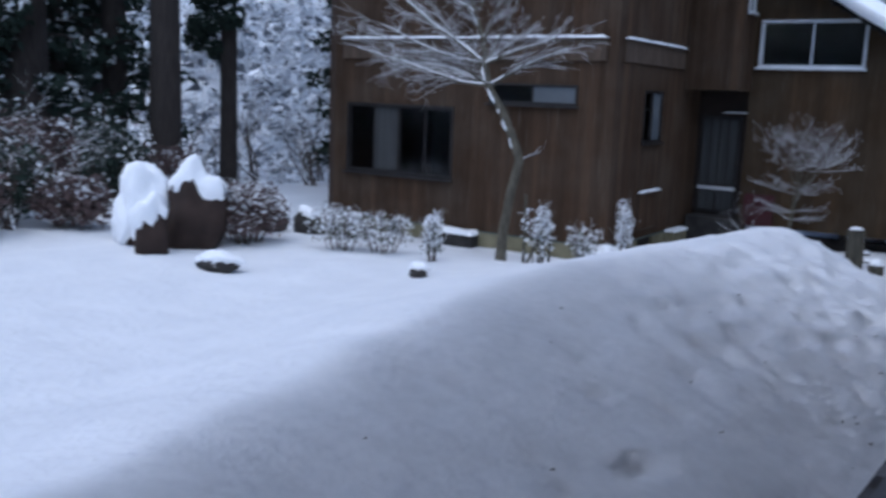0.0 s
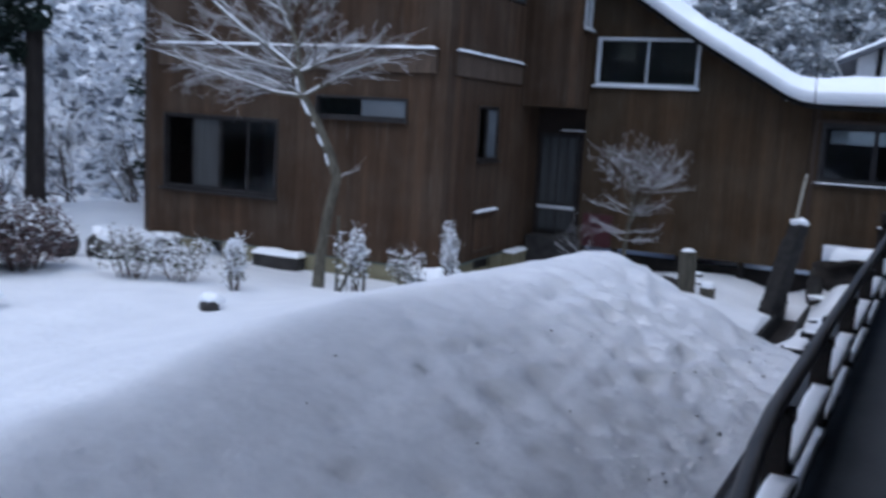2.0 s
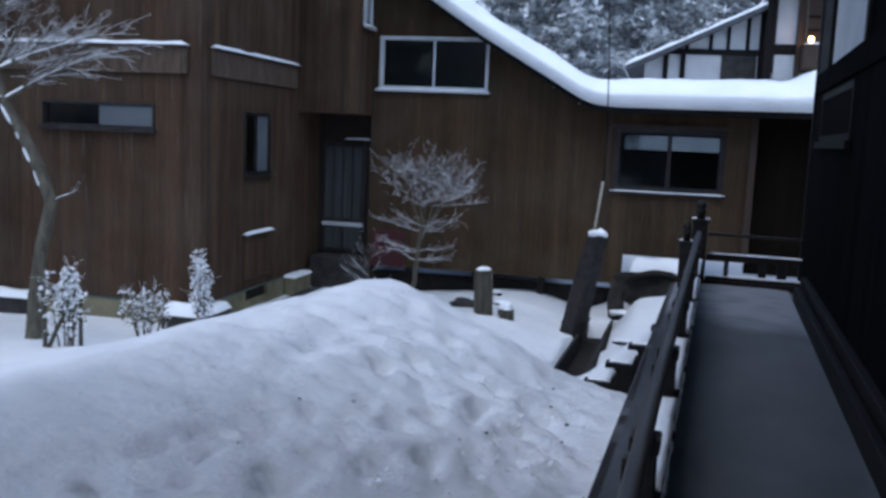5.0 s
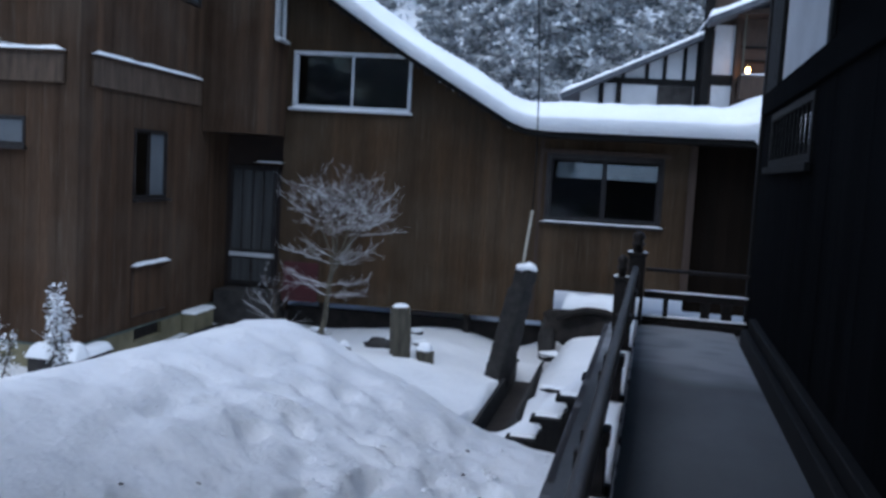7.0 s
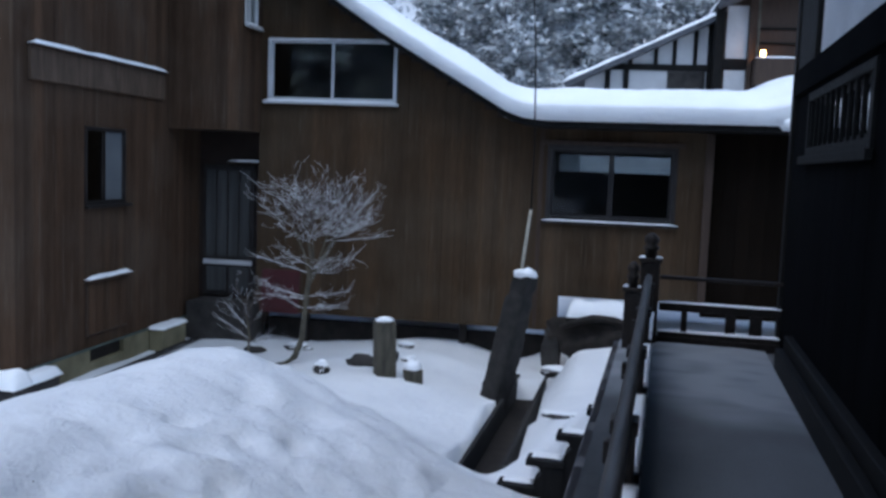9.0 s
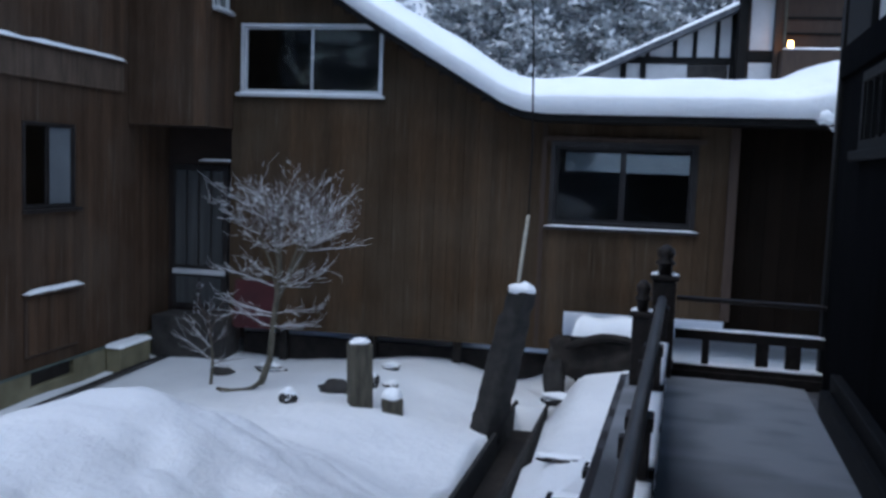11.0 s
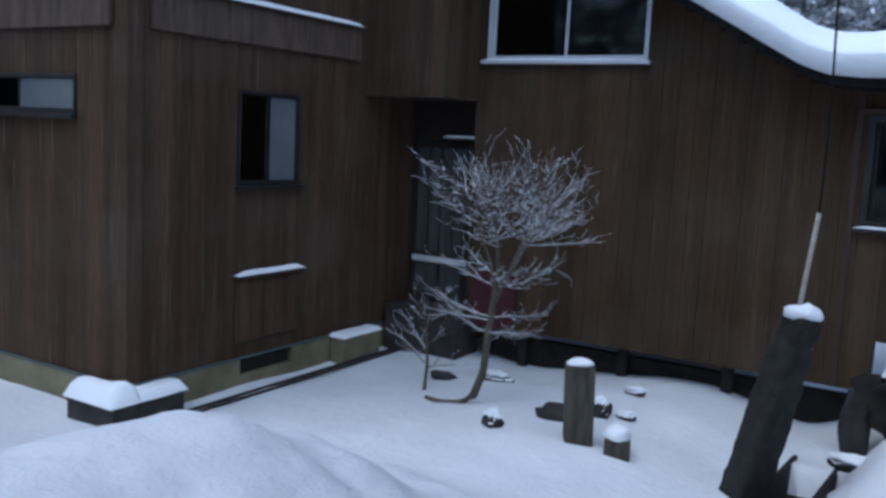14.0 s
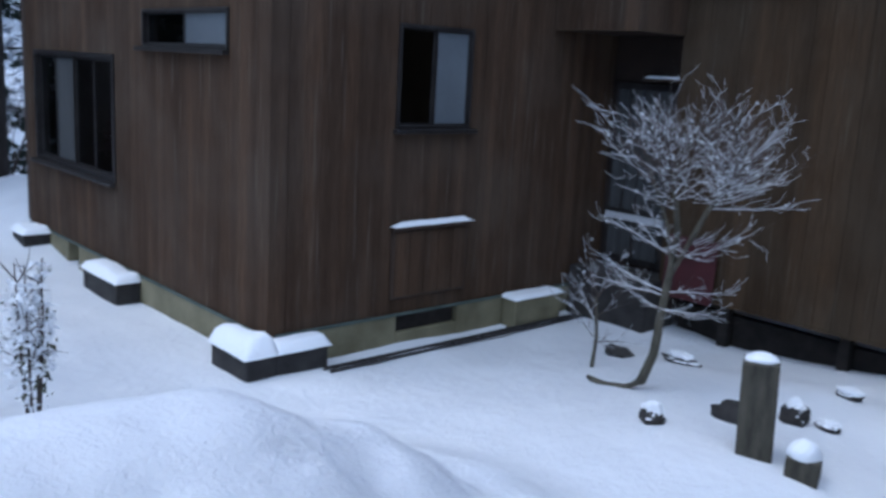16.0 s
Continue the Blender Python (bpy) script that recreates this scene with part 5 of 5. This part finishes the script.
# tall cedars at the left
def cedar(x, y, r, h, seed, label, sprays, low=4.0, spread=2.6, z=None):
    rng = random.Random(seed)
    z = gz(x, y) if z is None else z
    t = thing("cedar_tree", label, "tree", pose(x, y, z), "cedars at the wood's edge")
    v, f = [], []
    tube(v, f, [(0, 0, -0.4), (0.03, 0, 0.5), (0.05, 0.03, h * 0.3), (0.1, 0.05, h * 0.65), (0.1, 0, h)], [r * 1.35, r * 1.05, r * 0.9, r * 0.6, r * 0.12], 14)
    raw("trunk", v, f, CEDAR_BARK, t, "furrowed dark bark", True)
    lv, lf = [], []
    dark, snowy = ([], []), ([], [])
    for k in range(sprays):
        zz = low + (h - low) * (k + rng.random()) / sprays
        a = rng.uniform(0, 2 * math.pi)
        ln = spread * (1 - 0.6 * (zz - low) / (h - low)) * rng.uniform(0.5, 1.1)
        e = Vector((math.cos(a) * ln, math.sin(a) * ln, zz - 0.25 * ln))
        tube(lv, lf, [(0, 0, zz), (e.x * 0.5, e.y * 0.5, zz + 0.05), tuple(e)], [0.05, 0.035, 0.012], 5)
        for q in range(5):
            c = Vector((0, 0, zz)).lerp(e, 0.3 + 0.16 * q)
            leaf_cloud(rng, c, (0.42, 0.42, 0.28), 26, 0.13, dark, snowy, 0.14)
    if sprays:
        raw("limb_whorl", lv, lf, CEDAR_BARK, t, "", True)
        tagged(raw("needles", *dark, NEEDLES, t, "dark cedar sprays"), kind="stuff")
        tagged(raw("needle_snow", *snowy, SNOW, t, "snow on the sprays"), kind="stuff")
    return t


cedar(-17.86, 14.35, 0.36, 17, 51, "tall thick cedar trunk beside the snowy field", 22, 7)
slim = cedar(-18.74, 17.10, 0.22, 16, 52, "tall dark cedar with a clump of sprays", 20, 5.5, 1.3)
crng = random.Random(5)
clump_d, clump_s = ([], []), ([], [])
for cx, cz, w in ((-0.9, 4.3, 0.55), (-1.2, 3.9, 0.45), (-0.4, 4.2, 0.5), (0.1, 4.5, 0.5), (0.45, 4.4, 0.4), (-0.2, 3.6, 0.3), (-0.7, 4.9, 0.6), (0.3, 5.0, 0.5)):
    leaf_cloud(crng, (cx, crng.uniform(-0.4, 0.2), cz), (w, 0.4, 0.32), 260, 0.10, clump_d, clump_s, 0.04)
tagged(raw("spray_clump", *clump_d, NEEDLES, slim, "dense dark spray clump"), kind="stuff")
tagged(raw("spray_snow", *clump_s, SNOW, slim, "flecks of snow"), kind="stuff")
cedar(-20.37, 12.43, 0.55, 17, 53, "thick dark cedar at the wood's edge", 40, 1.5, 2.2)
cedar(-20.23, 9.58, 0.5, 17, 54, "thick dark cedar at the wood's edge", 40, 1.2, 2.4)
cedar(-21.34, 10.87, 0.45, 17, 73, "thick dark cedar at the wood's edge", 60, 0.8, 2.4)
cedar(-22.99, 9.52, 0.45, 17, 74, "dark cedar in the wood", 60, 0.8, 2.6)
cedar(-22.43, 14.34, 0.45, 17, 55, "dark cedar in the wood", 40, 1.5, 2.4)
cedar(-23.39, 13.05, 0.45, 17, 71, "dark cedar in the wood", 50, 1.2, 2.6)
cedar(-24.91, 13.89, 0.45, 17, 72, "dark cedar in the wood", 50, 1.2, 2.8)
cedar(-24.55, 11.59, 0.5, 17, 57, "dark cedar in the wood", 44, 1.5, 2.8)
cedar(-26.30, 15.47, 0.5, 17, 58, "dark cedar in the wood", 44, 1.5, 2.8)
cedar(-22.29, 7.78, 0.5, 17, 59, "dark cedar in the wood", 44, 1.5, 2.8)
cedar(-27.57, 19.33, 0.5, 16, 50, "dark cedar in the wood", 44, 1.5, 2.8)
cedar(-17.29, 20.45, 0.22, 9, 56, "dark pine beside the house with snowy boughs", 46, 0.8, 1.5)

cedar(-22.3, 11.3, 0.45, 17, 75, "dark cedar in the wood", 70, 0.8, 2.8)
cedar(-24.6, 14.9, 0.45, 17, 76, "dark cedar in the wood", 60, 0.8, 2.8)
cedar(-21.5, 12.7, 0.30, 16, 77, "dark cedar in the wood", 60, 2.5, 2.4)
cedar(-20.9, 15.2, 0.34, 17, 78, "tall dark cedar at the wood's edge", 46, 2.5, 1.8)

# undergrowth at the wood's edge
for k, (x, y, w, h) in enumerate(((-15.55, 8.98, 0.9, 1.5), (-16.85, 10.37, 1.0, 1.8), (-17.34, 12.10, 1.0, 1.8), (-14.83, 7.61, 0.8, 1.2), (-18.45, 9.87, 1.1, 2.2), (-16.97, 13.50, 0.8, 1.3), (-16.19, 7.87, 0.9, 1.7), (-14.33, 9.58, 0.5, 0.9))):
    shrub("undergrowth_bush", x, y, w, w, h, 60 + k, "dark tangled undergrowth bush flecked with snow", LEAVES if k % 2 else NEEDLES, 22, 1500, 0.05, 0.06)
for k, (x, y, h) in enumerate(((-19.15, 18.64, 3.4), (-21.25, 18.08, 4.0), (-17.65, 19.14, 2.2), (-23.52, 21.51, 5.0), (-20.04, 22.29, 4.2), (-14.97, 8.76, 3.0))):
    g = Growth(80 + k)
    z = gz(x, y)
    t = thing("bare_bush_tree", "slender bare bush with snow along its branches", "tree", pose(x, y, z))
    for q in range(5):
        g.grow((0.1 * q - 0.2, 0, -0.05), (g.rng.gauss(0, 0.4), g.rng.gauss(0, 0.4), 1), h * 0.42, 0.035, 3, 0.6, 0.06, 1.0, (2, 3), 0.3, 1.0, 0.68)
    g.finish(t, TWIG, TWIG, None)


# ---- far slopes: snow-laden woods ----
def woods(name, label, spots, seed, frost, snow_mat, body_mat, leaf, count, boughs):
    """Crowns of many small needle clumps gathered in boughs; snow lies on the upper side of each bough."""
    rng = np.random.RandomState(seed)
    made = {False: [], True: []}
    for x, y, z, h, w in spots:
        n = int(count * (0.7 + 0.6 * rng.rand()))
        u = rng.rand(boughs) ** 1.25
        rad = w * (1 - u) ** 0.8 * (0.35 + 0.65 * np.sqrt(rng.rand(boughs))) + 0.1
        a = rng.rand(boughs) * 2 * math.pi
        bc = np.stack([x + rad * np.cos(a), y + rad * np.sin(a), z + h * (0.05 + 0.95 * u) - 0.25 * rad], 1)
        bs = (0.10 + 0.20 * (1 - u)) * w * (0.7 + 0.6 * rng.rand(boughs))
        k = rng.randint(0, boughs, n)
        off = rng.normal(size=(n, 3)) * np.array([0.6, 0.6, 0.33])
        c = bc[k] + off * bs[k][:, None]
        s = leaf * (0.5 + rng.rand(n))
        d1 = rng.normal(size=(n, 3)) * np.array([1, 1, 0.5])
        d2 = rng.normal(size=(n, 3)) * np.array([1, 1, 0.5])
        d1 /= np.linalg.norm(d1, axis=1)[:, None]
        d2 /= np.linalg.norm(d2, axis=1)[:, None]
        tri = np.stack([c - d1 * s[:, None], c + d1 * (0.9 * s)[:, None], c + d2 * (1.1 * s)[:, None]], 1)
        snowy = rng.rand(n) < frost + 0.9 * off[:, 2]
        for flag in (False, True):
            made[flag].append(tri[snowy == flag].reshape(-1, 3))
    obs = []
    for flag, mat, nm, parent in ((False, body_mat, name, None), (True, snow_mat, "crown_snow", 0)):
        v = np.concatenate(made[flag])
        me = bpy.data.meshes.new(nm)
        me.from_pydata(v.tolist(), [], np.arange(len(v)).reshape(-1, 3).tolist())
        obs.append(link_mesh(nm, me, mat, obs[0] if parent == 0 else None, "snow on the crowns" if flag else ""))
    tagged(obs[1], kind="stuff")
    return tagged(obs[0], label, "woods", "", "stuff")


rng = random.Random(7)
spots = []
for k in range(480):
    x, y = rng.uniform(-120, -16), rng.uniform(20, 120)
    if x > -22 and y < 34:
        continue
    h = rng.uniform(6, 12)
    spots.append((x, y, gz(x, y), h, h * 0.26))
# The high frost share also lends the slope its misty paleness.
woods("far_woods", "frosted wooded slope beyond the field, mist in its colour", spots, 1, 0.76, FAR_FROST, FAR_TREE, 0.26, 520, 40)
spots = []
for k in range(42):
    x, y = rng.uniform(-18, 9), rng.uniform(42, 58)
    h = rng.uniform(11, 18)
    spots.append((x, y, gz(x, y), h, h * 0.2))
woods("near_conifers", "conifers laden with snow behind the houses, haze in their colour", spots, 2, 0.50, PINE_SNOW, FAR_PINE, 0.17, 6500, 90)
spots = []
for k in range(300):
    x, y = rng.uniform(-20, 110), rng.uniform(75, 130)
    h = rng.uniform(8, 13)
    spots.append((x, y, gz(x, y), h, h * 0.27))
woods("hill_woods", "frosted wooded hillside in the distance, mist in its colour", spots, 3, 0.75, FAR_FROST, FAR_TREE, 0.4, 300, 40)

# Unseen woods added behind; heights set to darken panes and hold back sky.
spots = []
for k in range(70):
    x, y = rng.uniform(-45, 34), rng.uniform(-48, -20)
    h = rng.uniform(13, 18) if x < -8 else rng.uniform(6, 10)
    spots.append((x, y, gz(x, y), h, h * 0.28))
woods("woods_behind", "unseen dark snowy conifers closing the yard behind", spots, 4, 0.3, PINE_SNOW, FAR_PINE, 0.5, 700, 40)

# ---- plastered house behind ----
villa = thing("plastered_house", "white plastered timber-framed house with snowy tiled roof", "house", pose(0.45, 0, -0.06))
VY = 34.0
EAVE, TOPX, TOPZ = (-2.5, 4.15), 2.2, 6.35
bm = bmesh.new()
prof = [(-1.9, 0.5), (-1.9, 4.45), (TOPX, TOPZ - 0.1), (7.5, TOPZ - 0.1), (7.5, 0.5)]
va = [bm.verts.new((x, VY, z)) for x, z in prof]
vb = [bm.verts.new((x, VY + 8, z)) for x, z in prof]
bm.faces.new(va), bm.faces.new(vb[::-1])
for k in range(5):
    bm.faces.new((va[k], vb[k], vb[(k + 1) % 5], va[(k + 1) % 5]))
part("wall", bm, PLASTER, villa, "white plaster gable wall")
slope = (TOPZ - EAVE[1]) / (TOPX - EAVE[0])
ang = math.degrees(math.atan(slope))
ln = math.hypot(TOPX - EAVE[0], TOPZ - EAVE[1])
gable = part("roof", box(0, ln, VY - 0.5, VY + 8.4, -0.10, 0.04, 0.01), TILE, villa, "grey tiled roof", False, pose(EAVE[0], 0, EAVE[1], 0, -ang, 0))
s = snow_slab(-0.05, ln, VY - 0.52, VY + 8.4, 0.045, 0.10, "roof_snow", gable, "thin snow on the tiles", 0.5, 0.25)
for z in (4.72,):
    part("beam", box(-1.2, 7.4, VY - 0.06, VY - 0.002, z - 0.09, z + 0.09, 0.01), BLACK_TRIM, villa)
for x in (-0.62, 0.1, 0.62, 1.2):
    part("stud", box(x - 0.06, x + 0.06, VY - 0.05, VY - 0.003, 4.81, 4.1 + slope * (x + 2.45), 0.01), BLACK_TRIM, villa)
for x in (-1.25, -0.72, 1.62, 2.7):
    part("post", box(x - 0.08, x + 0.08, VY - 0.075, VY - 0.003, 2.6, 4.629 if x < 1.6 else 6.2, 0.01), BLACK_TRIM, villa)
part("shutter", box(0.45, 1.5, VY - 0.05, VY - 0.004, 3.4, 4.62, 0.01), STONE, villa, "grey closed shutter")
part("upper_wall", box(1.9, 7.5, VY - 0.5, VY - 0.08, 4.1, 8.4), BROWN_TRIM, villa, "dark boarded upper storey")
part("upper_post", box(1.66, 1.90, VY - 0.62, VY - 0.08, 3.0, 8.2, 0.01), BLACK_TRIM, villa)
part("upper_plaster", box(1.97, 2.54, VY - 0.54, VY - 0.501, 4.95, 6.4), PLASTER, villa, "white plaster panel")
part("upper_plaster", box(1.97, 2.54, VY - 0.54, VY - 0.501, 3.9, 4.62), PLASTER, villa, "white plaster panel")
part("cross_beam", box(1.90, 2.56, VY - 0.56, VY - 0.501, 4.66, 4.92, 0.01), BLACK_TRIM, villa)
part("upper_post", box(2.56, 2.68, VY - 0.66, VY - 0.501, 3.6, 6.9, 0.01), BROWN_TRIM, villa)
part("balcony_pole", box(2.71, 2.77, VY - 1.15, VY - 1.09, 4.95, 6.9, 0.008), MOSSY, villa, "pale weathered balcony pole")
balcony = part("balcony", box(2.70, 5.5, VY - 1.2, VY - 0.51, 4.2, 4.90, 0.01), BROWN_TRIM, villa, "brown boarded balcony front")
snow_slab(2.70, 5.5, VY - 1.2, VY - 1.08, 4.901, 0.05, "balcony_snow", balcony, "ridge of snow", 0.4)
for z in (5.35, 5.75):
    part("lattice_rail", box(2.78, 5.5, VY - 0.56, VY - 0.502, z, z + 0.06, 0.006), BLACK_TRIM, villa)
part("soffit_beam", box(2.3, 5.5, VY - 1.25, VY - 0.55, 6.72, 6.86, 0.01), BROWN_TRIM, villa, "", False, pose(0, 0, -0.25, 0, -3, 0))
upper_roof = part("upper_roof", box(0, 4.2, VY - 1.7, VY + 5, 0, 0.16, 0.02), TILE, villa, "tiled upper roof", False, pose(1.72, 0, 6.28, 0, -23, 0))
snow_slab(-0.05, 4.2, VY - 1.72, VY + 5, 0.162, 0.16, "roof_snow", upper_roof, "snow on the upper tiles", 0.4, 0.2)
lampt = thing("wall_lamp", "glowing orange wall lamp under the eaves", "lamp", pose(3.36, VY - 0.95, 4.96))
part("bracket", box(-0.04, 0.04, -0.02, 0.10, -0.02, 0.03, 0.005), BLACK_TRIM, lampt)
lump("bulb", (0, -0.07, 0.02), (0.065, 0.065, 0.10), LAMP_GLOW, 3, lampt, "glowing orange bulb", 0.02, None, 2)

# ---- crumbs of snow and dark specks at the foot of the heap ----
crng = random.Random(91)
cv, cf, dv, df = [], [], [], []


def crumb(v, f, x, y, r, flat):
    z = gz(x, y) + r * flat * 0.3
    i = len(v)
    a = crng.uniform(0, 6.28)
    for q in range(5):
        t = a + q * 1.2566
        k = r * crng.uniform(0.7, 1.25)
        v.append((x + k * math.cos(t), y + k * math.sin(t), z - 0.35 * r))
    v.append((x + crng.uniform(-0.3, 0.3) * r, y + crng.uniform(-0.3, 0.3) * r, z + r * flat))
    v.append((x + crng.uniform(-0.5, 0.5) * r, y, z + r * flat * 0.7))
    for q in range(5):
        f.append((i + q, i + (q + 1) % 5, i + (5 if q < 3 else 6)))
    f.append((i + 5, i + 3, i + 6))
    f.append((i + 5, i + 6, i + 0))


for k in range(420):
    y = crng.uniform(7.8, 14.0)
    x = crng.triangular(-2.2, -0.5, -1.1)
    crumb(cv, cf, *outside(x, y), crng.uniform(0.007, 0.026), 0.6)
# Dark specks paint in the shade of small pits in the snow.
for k in range(40):
    y = crng.uniform(7.0, 13.4)
    x = crng.triangular(-2.6, -0.5, -1.2)
    crumb(dv, df, *outside(x, y), crng.uniform(0.008, 0.026), 0.3)
for k in range(24):
    y = crng.uniform(2.0, 13.0)
    x = along(CREST_X, y) + crng.uniform(0.1, 2.4)
    crumb(dv, df, *outside(x, y), crng.uniform(0.006, 0.018), 0.3)
tagged(raw("snow_crumbs", cv, cf, SNOW_GROUND, None, "", True), "crumbled lumps of snow at the heap's foot", "snow", "", "stuff")
tagged(raw("dark_specks", dv, df, SOIL), "dark specks put in for shaded pits in the snow", "litter", "", "stuff")
